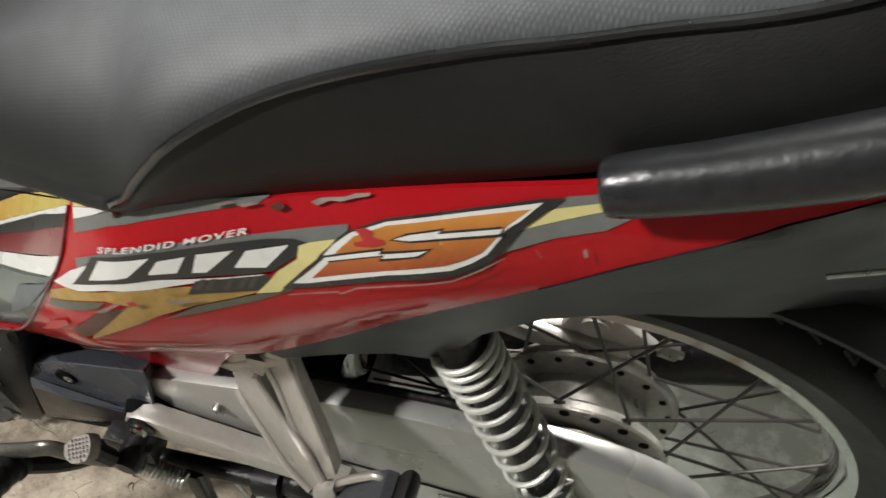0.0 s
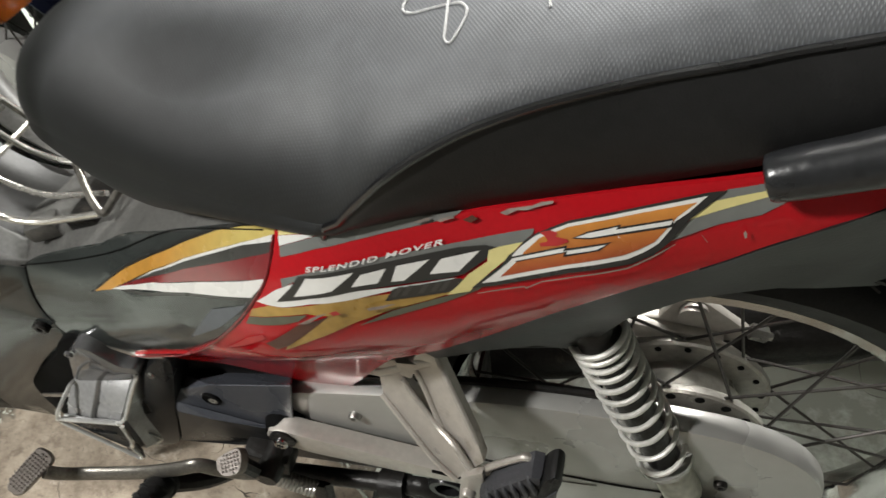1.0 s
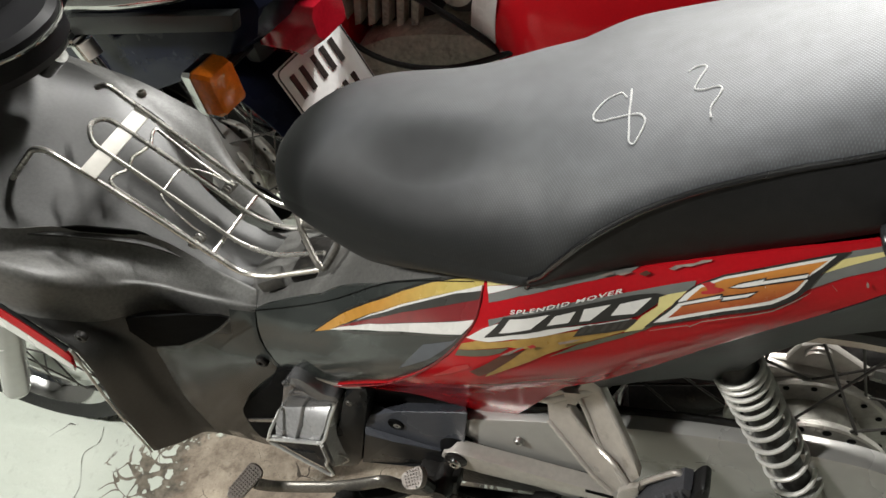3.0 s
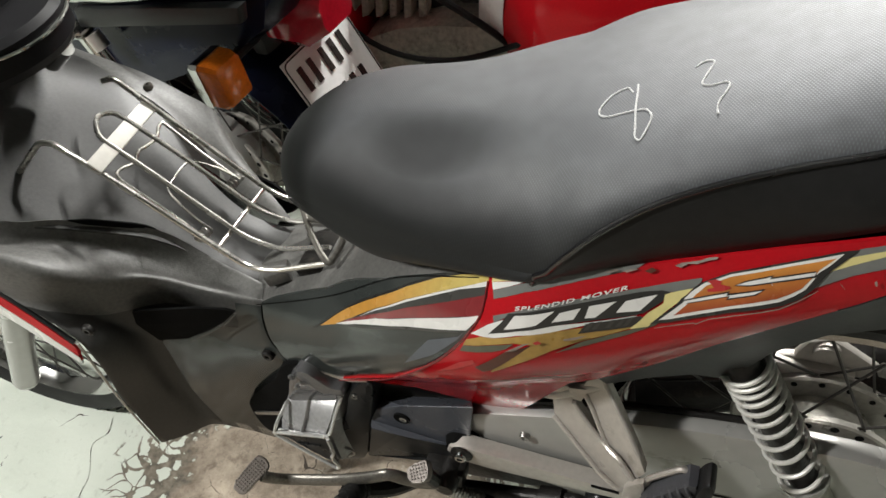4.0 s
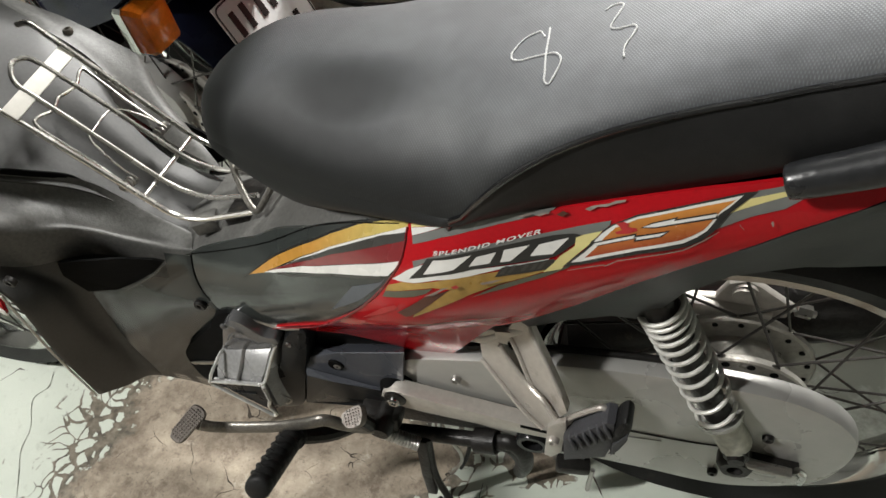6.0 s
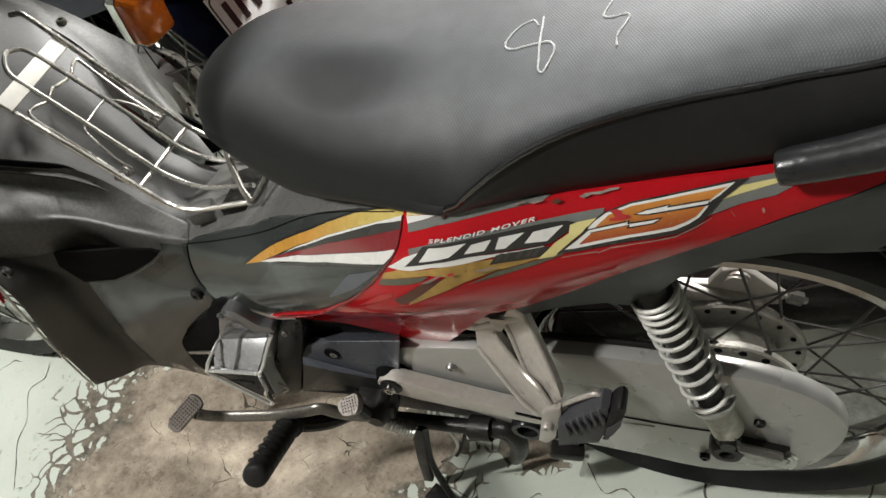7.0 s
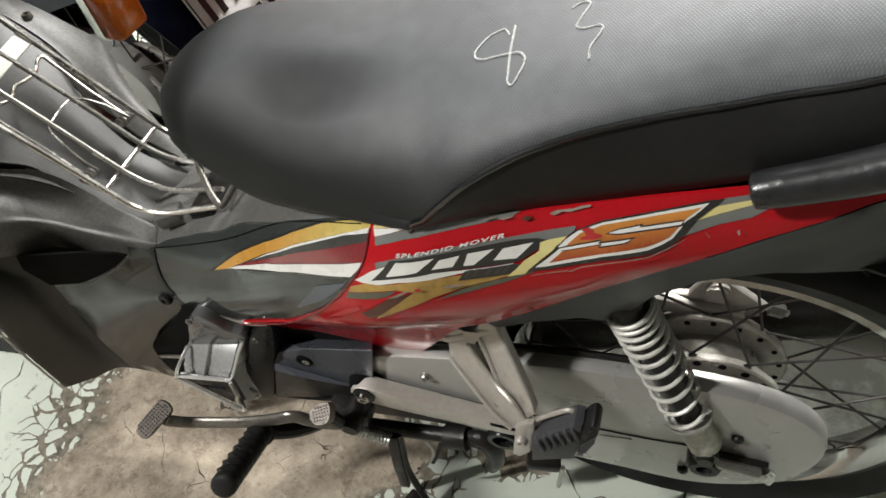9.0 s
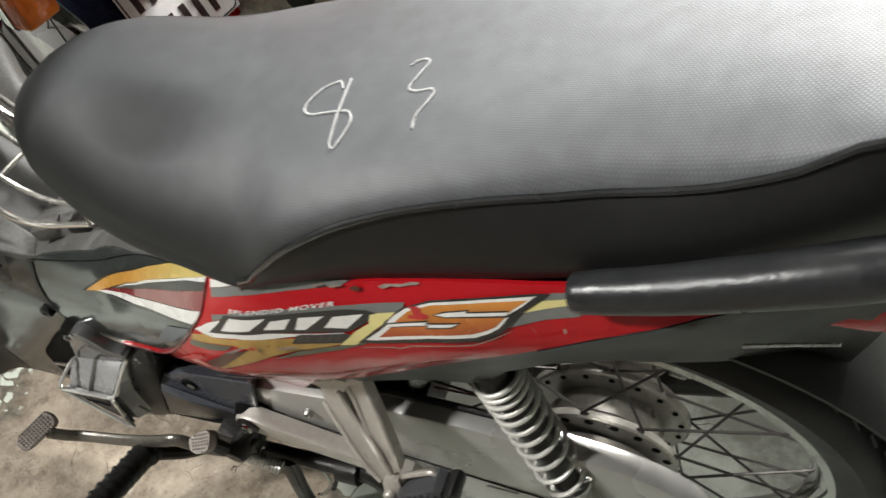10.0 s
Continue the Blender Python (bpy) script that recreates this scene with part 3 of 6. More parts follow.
# ---- wheels ----
def wheel(parent, at, rim_r=0.226, width=0.05, tyre_r=0.282, tyre_w=0.078, hub_r=0.068, turn=0.0, holed=False):
    w = empty("wheel", parent, at)
    h = width / 2
    part("tyre", turned([(-h + 0.004, rim_r - 0.006), (-h - 0.004, rim_r + 0.008), (-tyre_w / 2, rim_r + 0.028), (-tyre_w / 2 + 0.006, tyre_r - 0.016), (-tyre_w / 4, tyre_r - 0.004),
                         (0, tyre_r), (tyre_w / 4, tyre_r - 0.004), (tyre_w / 2 - 0.006, tyre_r - 0.016), (tyre_w / 2, rim_r + 0.028), (h + 0.004, rim_r + 0.008), (h - 0.004, rim_r - 0.006), (-h + 0.004, rim_r - 0.006)],
                        (0, 0, 0), "y", 72), RUBBER, w, "dusty black tyre", sharp=50)
    lug = bmesh.new()
    for k in range(60):
        a = 2 * math.pi * k / 60
        for s in (-1, 1):
            block((0, 0, 0), (0.011, 0.022, 0.0024), 0, bm=lug)
            m = Matrix.Rotation(a + s * 0.026, 4, "Y") @ Matrix.Translation((0, s * tyre_w * 0.2, tyre_r - 0.0045)) @ Matrix.Rotation(s * 0.5, 4, "Z")
            bmesh.ops.transform(lug, matrix=m, verts=lug.verts[-8:])
    part("tread", lug, RUBBER, w, smooth=False)
    part("rim", turned([(-h, rim_r), (-h - 0.001, rim_r - 0.007), (-h + 0.004, rim_r - 0.013), (-h + 0.013, rim_r - 0.019), (0, rim_r - 0.024), (h - 0.013, rim_r - 0.019), (h - 0.004, rim_r - 0.013),
                        (h + 0.001, rim_r - 0.007), (h, rim_r), (h - 0.004, rim_r - 0.004), (0, rim_r - 0.02), (-h + 0.004, rim_r - 0.004), (-h, rim_r)], (0, 0, 0), "y", 72), CHROME, w, "dull chrome spoked rim", sharp=40)
    part("hub", turned([(-0.026, 0.02), (-0.026, hub_r + 0.012), (-0.024, hub_r + 0.014), (-0.018, hub_r + 0.014), (-0.016, hub_r + 0.012), (-0.016, hub_r - 0.012), (-0.006, hub_r - 0.013), (-0.006, hub_r - 0.006), (0.010, hub_r - 0.006), (0.010, hub_r - 0.012), (0.022, hub_r - 0.012), (0.022, hub_r + 0.016), (0.024, hub_r + 0.019), (0.031, hub_r + 0.019), (0.033, hub_r + 0.016), (0.036, 0.02)],
                       (0, 0, 0), "y", 48), HUB, w, "cast aluminium drum hub", sharp=22)
    sp = tube([(0, 0, 0), (0, 0, 1)], 0.0016, 6)
    me = bpy.data.meshes.new("spoke")
    sp.to_mesh(me)
    sp.free()
    me.materials.append(SPOKE)
    for k in range(36):
        a = 2 * math.pi * k / 36 + turn
        side = -1 if k % 2 else 1
        lean = 0.62 if (k // 2) % 2 else -0.62
        y = -0.022 if side < 0 else 0.030
        p = Vector((math.cos(a + lean) * (hub_r + 0.010), y, math.sin(a + lean) * (hub_r + 0.010)))
        q = Vector((math.cos(a) * (rim_r - 0.021), side * 0.004, math.sin(a) * (rim_r - 0.021)))
        ob = new("spoke", me)
        ob.parent = w
        d = q - p
        ob.matrix_basis = Matrix.Translation(p) @ d.to_track_quat("Z", "X").to_matrix().to_4x4() @ Matrix.Diagonal((1, 1, d.length, 1))
    hole = turned([(-0.0006, 0.0046), (0.0006, 0.0046)], (0, 0, 0), "y", 8)
    me = bpy.data.meshes.new("spoke_hole")
    hole.to_mesh(me)
    hole.free()
    me.materials.append(BLACK)
    for k in range(18 if holed else 0):
        for y, r, turn_by, size in ((-0.0262, hub_r + 0.005, 0, 1), (0.0212, hub_r + 0.010, .5, .7)):
            a = 2 * math.pi * (k + turn_by) / 18
            ob = new("spoke_hole", me)
            ob.parent = w
            ob.matrix_basis = Matrix.Translation((math.cos(a) * r, y, math.sin(a) * r)) @ Matrix.Diagonal((size, 1, size, 1))
    return w


# ---- the nearest motorcycle ----
# Half width of the body at x and z: top edge, crease and the bulge between.
TOP_Z = smooth_curve([-.70, -.628, -.598, -.483, -.387, -.281, -.233, -.125, -.033, .05, .14], [.47, .48, .487, .53, .595, .646, .665, .689, .718, .742, .765])
TOP_W = smooth_curve([-.70, -.628, -.598, -.483, -.387, -.281, -.233, -.125, -.033, .05, .14], [.075, .071, .068, .072, .09, .119, .128, .116, .112, .105, .09])
FOLD_X = [-.70, -.60, -.5, -.4, -.368, -.256, -.2, -.147, -.102, -.062, -.026, .004, .05, .10, .14]
CREASE_Z = smooth_curve(FOLD_X, [.37, .377, .396, .441, .455, .515, .537, .579, .616, .648, .671, .694, .716, .735, .749])
CREASE_W = smooth_curve(FOLD_X, [.09, .089, .090, .102, .107, .123, .124, .126, .128, .130, .128, .126, .119, .104, .09])
BULGE = smooth_curve([-.70, -.6, -.5, -.4, -.3, -.2, -.15, -.1, -.05, 0, .05, .14], [.0, .008, .021, .030, .034, .021, .018, .016, .008, .003, .001, 0])


def half_width(x, z):
    zc, wc = CREASE_Z(x), CREASE_W(x)
    if z < zc:
        return wc - 0.35 * (zc - z)
    u = min((z - zc) / max(TOP_Z(x) - zc, 0.01), 1.3)
    return wc + (TOP_W(x) - wc) * u + BULGE(x) * 4 * u * (1 - u)


def shaped(outline, proud, depth, side=-1, step=0.014):
    """A sheet with the outline in x and z that follows the body's side, standing proud of it."""
    bm = bmesh.new()
    vs = [bm.verts.new((a, 0, b)) for a, b in outline]
    edges = [bm.edges.new((vs[k], vs[(k + 1) % len(vs)])) for k in range(len(vs))]
    bmesh.ops.triangle_fill(bm, edges=edges, use_beauty=True, normal=(0, 1, 0))
    xs, zs = [a for a, b in outline], [b for a, b in outline]
    for lo, hi, no in ((min(xs), max(xs), (1, 0, 0)), (min(zs), max(zs), (0, 0, 1))):
        for k in range(1, int((hi - lo) / step) + 1):
            q = lo + k * step
            bmesh.ops.bisect_plane(bm, geom=bm.verts[:] + bm.edges[:] + bm.faces[:], plane_co=Vector(no) * q, plane_no=no)
    bmesh.ops.remove_doubles(bm, verts=bm.verts, dist=1e-5)
    for v in bm.verts:
        v.co.y = side * (half_width(v.co.x, v.co.z) + proud)
    if depth:
        thicken(bm, (0, -side * depth, 0))
    return bm


PANEL = [(-0.28, 0.647), (-0.232, 0.665), (-0.188, 0.675), (-0.125, 0.69), (-0.05, 0.712), (-0.009, 0.723), (0.026, 0.734), (0.07, 0.745), (0.105, 0.742), (0.055, 0.7218), (0.036, 0.71), (0.005, 0.6927), (-0.027, 0.6696), (-0.062, 0.645), (-0.102, 0.6105), (-0.148, 0.567), (-0.202, 0.5275), (-0.225, 0.5114), (-0.246, 0.4762), (-0.295, 0.385), (-0.31, 0.3672), (-0.323, 0.3624), (-0.343, 0.3758), (-0.378, 0.3955), (-0.411, 0.4091), (-0.455, 0.4068), (-0.507, 0.4036), (-0.415, 0.4642), (-0.362, 0.5216), (-0.317, 0.5731), (-0.288, 0.616), (-0.28, 0.636)]
FRONT_COVER = [(-0.28, 0.647), (-0.328, 0.626), (-0.386, 0.595), (-0.494, 0.531), (-0.575, 0.499), (-0.591, 0.49), (-0.591, 0.47), (-0.587, 0.445), (-0.571, 0.4112), (-0.55, 0.3747), (-0.477, 0.3851), (-0.4, 0.454), (-0.345, 0.5265), (-0.303, 0.5761), (-0.279, 0.618), (-0.274, 0.636)]
UNDER = [(-0.202, 0.5295), (-0.148, 0.569), (-0.102, 0.6125), (-0.062, 0.647), (-0.027, 0.6716), (0.005, 0.6947), (0.036, 0.712), (0.055, 0.7238), (0.105, 0.742), (0.16, 0.745), (0.17, 0.56), (0.132, 0.545), (0.068, 0.586), (0.023, 0.6064), (-0.029, 0.6076), (-0.062, 0.5769), (-0.085, 0.5217), (-0.099, 0.5065), (-0.122, 0.5217), (-0.16, 0.5171), (-0.195, 0.5044)]
COVER_DECALS, DECALS = [], []


def cover_decal(name, mat, layer, *outline):
    COVER_DECALS.append((name, mat, layer, outline))


def decal(name, mat, layer, *outline):
    DECALS.append((name, mat, layer, outline))


# on the front cover
cover_decal("black_line", DECAL_BLACK, 1, (-0.5119, 0.4910), (-0.4629, 0.5309), (-0.4144, 0.5684), (-0.3730, 0.5983), (-0.3367, 0.6223), (-0.3101, 0.6370), (-0.2855, 0.6483), (-0.2854, 0.6479), (-0.3097, 0.6360), (-0.3360, 0.6214), (-0.3721, 0.5974), (-0.4132, 0.5677), (-0.4613, 0.5303), (-0.5113, 0.4905))
cover_decal("gold_stripe", GOLD_FADE, 2, (-0.5034, 0.4956), (-0.4622, 0.5291), (-0.4138, 0.5668), (-0.3725, 0.5967), (-0.3363, 0.6208), (-0.3098, 0.6355), (-0.2801, 0.6498), (-0.2797, 0.6453), (-0.3092, 0.6282), (-0.3359, 0.6115), (-0.3727, 0.5873), (-0.4144, 0.5576), (-0.4536, 0.5260), (-0.4805, 0.5062))
cover_decal("dark_stripe", DECAL_DARK, 1, (-0.4518, 0.5260), (-0.4145, 0.5561), (-0.3728, 0.5851), (-0.3358, 0.6103), (-0.3029, 0.6309), (-0.2790, 0.6439), (-0.2775, 0.6375), (-0.3026, 0.6238), (-0.3359, 0.6035), (-0.3731, 0.5806), (-0.4149, 0.5526))
cover_decal("white_stripe", WHITE, 3, (-0.4438, 0.5327), (-0.4144, 0.5571), (-0.3727, 0.5873), (-0.3359, 0.6115), (-0.3092, 0.6282), (-0.2791, 0.6459), (-0.2789, 0.6426), (-0.3092, 0.6269), (-0.3358, 0.6099), (-0.3727, 0.5855), (-0.4145, 0.5559))
cover_decal("red_stripe", DARK_RED, 2, (-0.4731, 0.5112), (-0.4149, 0.5526), (-0.3731, 0.5806), (-0.3359, 0.6035), (-0.3026, 0.6238), (-0.2787, 0.6374), (-0.2827, 0.6239), (-0.2857, 0.6197), (-0.3092, 0.6077), (-0.3365, 0.5925), (-0.3739, 0.5718), (-0.4155, 0.5483), (-0.4541, 0.5227))
cover_decal("white_stripe", WHITE, 3, (-0.4804, 0.5068), (-0.4443, 0.5291), (-0.4155, 0.5483), (-0.3740, 0.5713), (-0.3366, 0.5922), (-0.3093, 0.6071), (-0.2868, 0.6196), (-0.2938, 0.6101), (-0.3017, 0.6007), (-0.3377, 0.5823), (-0.3751, 0.5637), (-0.4165, 0.5418), (-0.4641, 0.5140))
cover_decal("dark_scrape", DECAL_DARK, 2, (-0.4659, 0.5132), (-0.4355, 0.5287), (-0.3992, 0.5504), (-0.3672, 0.5677), (-0.3376, 0.5822), (-0.3102, 0.5954), (-0.3104, 0.5942), (-0.3382, 0.5792), (-0.3679, 0.5646), (-0.3998, 0.5472), (-0.4364, 0.5253), (-0.4664, 0.5118))
cover_decal("blue_grey_patch", DECAL_BLUE, 1, (-0.3861, 0.5132), (-0.3620, 0.5468), (-0.3470, 0.5663), (-0.3110, 0.5899), (-0.3052, 0.5965), (-0.3113, 0.5876), (-0.3438, 0.5514))
# on the side panel
decal("pale_stripe", PALE, 1, (-0.2766, 0.6510), (-0.2567, 0.6595), (-0.2285, 0.6677), (-0.2409, 0.6629), (-0.2593, 0.6553), (-0.2762, 0.6472))
decal("white_stripe", WHITE, 2, (-0.2762, 0.6472), (-0.2593, 0.6551), (-0.2429, 0.6619), (-0.2591, 0.6522), (-0.2748, 0.6430))
decal("grey_stripe", DECAL_GREY, 1, (-0.2748, 0.6426), (-0.2591, 0.6519), (-0.2409, 0.6622), (-0.2266, 0.6684), (-0.2087, 0.6740), (-0.1873, 0.6785), (-0.1667, 0.6822), (-0.1565, 0.6843), (-0.1624, 0.6804), (-0.1830, 0.6747), (-0.2000, 0.6700), (-0.2220, 0.6627), (-0.2458, 0.6532), (-0.2740, 0.6375))
decal("grey_stripe", DECAL_GREY, 1, (-0.2741, 0.6258), (-0.2460, 0.6412), (-0.2222, 0.6508), (-0.1786, 0.6629), (-0.1536, 0.6700), (-0.1334, 0.6763), (-0.1168, 0.6817), (-0.1173, 0.6789), (-0.1238, 0.6730), (-0.1370, 0.6688), (-0.1534, 0.6654), (-0.1785, 0.6574), (-0.2225, 0.6437), (-0.2592, 0.6317), (-0.2733, 0.6206))
decal("white_band", WHITE, 2, (-0.2790, 0.6173), (-0.2609, 0.6293), (-0.2692, 0.6172), (-0.2421, 0.6265), (-0.2233, 0.6319), (-0.2008, 0.6364), (-0.1789, 0.6419), (-0.1595, 0.6480), (-0.1659, 0.6442), (-0.2010, 0.6337), (-0.2238, 0.6259), (-0.2526, 0.6178), (-0.2744, 0.6078), (-0.2856, 0.6048), (-0.2962, 0.6025))
decal("gold_stripe", GOLD, 1, (-0.3013, 0.5945), (-0.2857, 0.6043), (-0.2744, 0.6073), (-0.2426, 0.6206), (-0.2238, 0.6259), (-0.2012, 0.6315), (-0.1533, 0.6411), (-0.1773, 0.6287), (-0.2023, 0.6175), (-0.2262, 0.6049), (-0.2580, 0.5827), (-0.2826, 0.5633), (-0.2780, 0.5716), (-0.2557, 0.5951), (-0.2415, 0.6103), (-0.2561, 0.6091), (-0.2752, 0.6011), (-0.3053, 0.5870))
decal("olive_stripe", DECAL_OLIVE, 2, (-0.3053, 0.5870), (-0.2752, 0.6008), (-0.2562, 0.6085), (-0.2637, 0.6010), (-0.2762, 0.5937), (-0.3097, 0.5788))
decal("brown_wedge", DECAL_BROWN, 2, (-0.2970, 0.5658), (-0.2654, 0.5967), (-0.2415, 0.6103), (-0.2557, 0.5951), (-0.2782, 0.5706), (-0.2893, 0.5619))
decal("grey_stripe", DECAL_OLIVE, 1, (-0.1774, 0.6281), (-0.1533, 0.6394), (-0.1427, 0.6452), (-0.1469, 0.6408), (-0.1665, 0.6285), (-0.1984, 0.6129), (-0.2243, 0.6018), (-0.2015, 0.6169))
decal("red_mark", RED_MARK, 1, (-0.3442, 0.5293), (-0.3131, 0.5632), (-0.2971, 0.5750), (-0.2957, 0.5713), (-0.3199, 0.5490))
decal("black_plate", DECAL_BLACK, 3, (-0.2785, 0.6102), (-0.2666, 0.6237), (-0.2597, 0.6336), (-0.2363, 0.6427), (-0.2224, 0.6473), (-0.2001, 0.6539), (-0.1785, 0.6604), (-0.1576, 0.6665), (-0.1433, 0.6694), (-0.1371, 0.6692), (-0.1429, 0.6615), (-0.1553, 0.6509), (-0.1659, 0.6467), (-0.1963, 0.6389), (-0.2233, 0.6319), (-0.2522, 0.6220))
decal("black_block", DECAL_BLACK, 3, (-0.2038, 0.6262), (-0.1978, 0.6361), (-0.1789, 0.6414), (-0.1574, 0.6482), (-0.1549, 0.6466), (-0.1601, 0.6386), (-0.1793, 0.6326))
decal("dark_grey_bar", DECAL_DARK, 4, (-0.1995, 0.6300), (-0.1946, 0.6380), (-0.1911, 0.6388), (-0.1959, 0.6308))
decal("dark_grey_bar", DECAL_DARK, 4, (-0.1933, 0.6316), (-0.1885, 0.6395), (-0.1850, 0.6403), (-0.1897, 0.6324))
decal("dark_grey_bar", DECAL_DARK, 4, (-0.1831, 0.6342), (-0.1784, 0.6421), (-0.1750, 0.6429), (-0.1796, 0.6350))
decal("dark_grey_bar", DECAL_DARK, 4, (-0.1756, 0.6362), (-0.1711, 0.6440), (-0.1676, 0.6449), (-0.1722, 0.6371))
decal("dark_grey_bar", DECAL_DARK, 4, (-0.1700, 0.6377), (-0.1655, 0.6455), (-0.1621, 0.6464), (-0.1665, 0.6387))
decal("white_shape", WHITE, 4, (-0.2637, 0.6197), (-0.2539, 0.6344), (-0.2211, 0.6452), (-0.2361, 0.6311))
decal("white_shape", WHITE, 4, (-0.2235, 0.6354), (-0.2171, 0.6442), (-0.2011, 0.6497), (-0.2068, 0.6396))
decal("white_shape", WHITE, 4, (-0.1984, 0.6413), (-0.1949, 0.6520), (-0.1751, 0.6577), (-0.1905, 0.6429))
decal("white_shape", WHITE, 4, (-0.1752, 0.6487), (-0.1684, 0.6588), (-0.1460, 0.6663), (-0.1582, 0.6524))
decal("pale_block", PALE, 4, (-0.1411, 0.6670), (-0.1359, 0.6697), (-0.1223, 0.6748), (-0.1302, 0.6649), (-0.1407, 0.6539), (-0.1520, 0.6396), (-0.1654, 0.6352), (-0.1583, 0.6436), (-0.1523, 0.6517), (-0.1417, 0.6608))
decal("badge_edge", DECAL_BLACK, 5, (-0.1507, 0.6425), (-0.1427, 0.6517), (-0.1334, 0.6605), (-0.1295, 0.6670), (-0.1249, 0.6710), (-0.1212, 0.6761), (-0.1143, 0.6812), (-0.0986, 0.6896), (-0.0623, 0.7029), (-0.0334, 0.7134), (-0.0241, 0.7158), (-0.0319, 0.7079), (-0.0394, 0.7008), (-0.0432, 0.6948), (-0.0474, 0.6880), (-0.0542, 0.6800), (-0.0646, 0.6736), (-0.0963, 0.6640), (-0.1364, 0.6468))
decal("badge_line", WHITE, 6, (-0.1444, 0.6475), (-0.1345, 0.6577), (-0.1266, 0.6664), (-0.1279, 0.6669), (-0.1233, 0.6728), (-0.1154, 0.6797), (-0.0984, 0.6886), (-0.0622, 0.7019), (-0.0323, 0.7125), (-0.0402, 0.7041), (-0.0459, 0.6992), (-0.0470, 0.6962), (-0.0521, 0.6876), (-0.0581, 0.6824), (-0.0667, 0.6769), (-0.0965, 0.6672), (-0.1364, 0.6498))
decal("badge_fill", BADGE_FADE, 7, (-0.1340, 0.6537), (-0.1253, 0.6642), (-0.1208, 0.6711), (-0.1133, 0.6791), (-0.0983, 0.6874), (-0.0620, 0.7006), (-0.0367, 0.7093), (-0.0452, 0.7017), (-0.0484, 0.6968), (-0.0546, 0.6881), (-0.0614, 0.6834), (-0.0688, 0.6793), (-0.0966, 0.6697), (-0.1162, 0.6615))
decal("slash_edge", DECAL_BLACK, 8, (-0.0962, 0.6829), (-0.0882, 0.6878), (-0.0715, 0.6942), (-0.0728, 0.6927), (-0.0475, 0.7007), (-0.0460, 0.6971), (-0.0717, 0.6895), (-0.0863, 0.6847))
decal("badge_slash", WHITE, 9, (-0.0944, 0.6839), (-0.0874, 0.6875), (-0.0732, 0.6929), (-0.0742, 0.6915), (-0.0471, 0.7001), (-0.0479, 0.6979), (-0.0725, 0.6903), (-0.0864, 0.6856))
decal("slash_edge", DECAL_BLACK, 8, (-0.1279, 0.6669), (-0.0982, 0.6793), (-0.0985, 0.6778), (-0.0757, 0.6854), (-0.0813, 0.6801), (-0.1000, 0.6732), (-0.0990, 0.6755), (-0.1253, 0.6646))
decal("badge_slash", WHITE, 9, (-0.1282, 0.6660), (-0.0993, 0.6780), (-0.1003, 0.6762), (-0.0779, 0.6840), (-0.0825, 0.6806), (-0.0986, 0.6749), (-0.0976, 0.6768), (-0.1253, 0.6654))
decal("torn_spot", RED_MARK, 9, (-0.1136, 0.6820), (-0.1078, 0.6842), (-0.1038, 0.6838), (-0.1048, 0.6820), (-0.0985, 0.6823), (-0.0976, 0.6812), (-0.1032, 0.6782), (-0.1122, 0.6758), (-0.1131, 0.6771), (-0.1085, 0.6791), (-0.1103, 0.6808))
decal("grey_stripe", DECAL_GREY, 1, (-0.0241, 0.7155), (-0.0153, 0.7181), (0.0020, 0.7240), (0.0050, 0.7161), (-0.0068, 0.7070), (-0.0262, 0.6990), (-0.0467, 0.6881), (-0.0426, 0.6957), (-0.0319, 0.7079))
decal("yellow_stripe", PALE, 2, (-0.0329, 0.7074), (-0.0278, 0.7105), (-0.0085, 0.7173), (0.0009, 0.7206), (-0.0003, 0.7179), (-0.0080, 0.7144), (-0.0271, 0.7058), (-0.0416, 0.6991))
# flaked paint and torn film
decal("paint_flake", FLAKE, 10, (-0.1359, 0.6866), (-0.1313, 0.6890), (-0.1250, 0.6906), (-0.1188, 0.6922), (-0.1143, 0.6944), (-0.1073, 0.6962), (-0.1080, 0.6950), (-0.1148, 0.6926), (-0.1209, 0.6900), (-0.1265, 0.6891), (-0.1322, 0.6861))
decal("paint_flake", FLAKE, 10, (-0.1840, 0.6783), (-0.1757, 0.6810), (-0.1740, 0.6800), (-0.1810, 0.6778))
decal("paint_flake", FLAKE, 10, (-0.1715, 0.6798), (-0.1634, 0.6824), (-0.1605, 0.6820), (-0.1686, 0.6793))
decal("paint_flake", DECAL_BROWN, 10, (-0.1563, 0.6813), (-0.1512, 0.6840), (-0.1478, 0.6827), (-0.1517, 0.6803))
decal("paint_flake", FLAKE, 10, (-0.2649, 0.6000), (-0.2565, 0.6061), (-0.2473, 0.6130), (-0.2409, 0.6153), (-0.2487, 0.6097), (-0.2553, 0.6039))
decal("paint_flake", RED_MARK, 10, (-0.2394, 0.6161), (-0.2345, 0.6184), (-0.2320, 0.6161), (-0.2368, 0.6140))
decal("paint_flake", FLAKE, 10, (-0.2152, 0.6216), (-0.2016, 0.6257), (-0.1962, 0.6267), (-0.2055, 0.6219), (-0.2136, 0.6198))
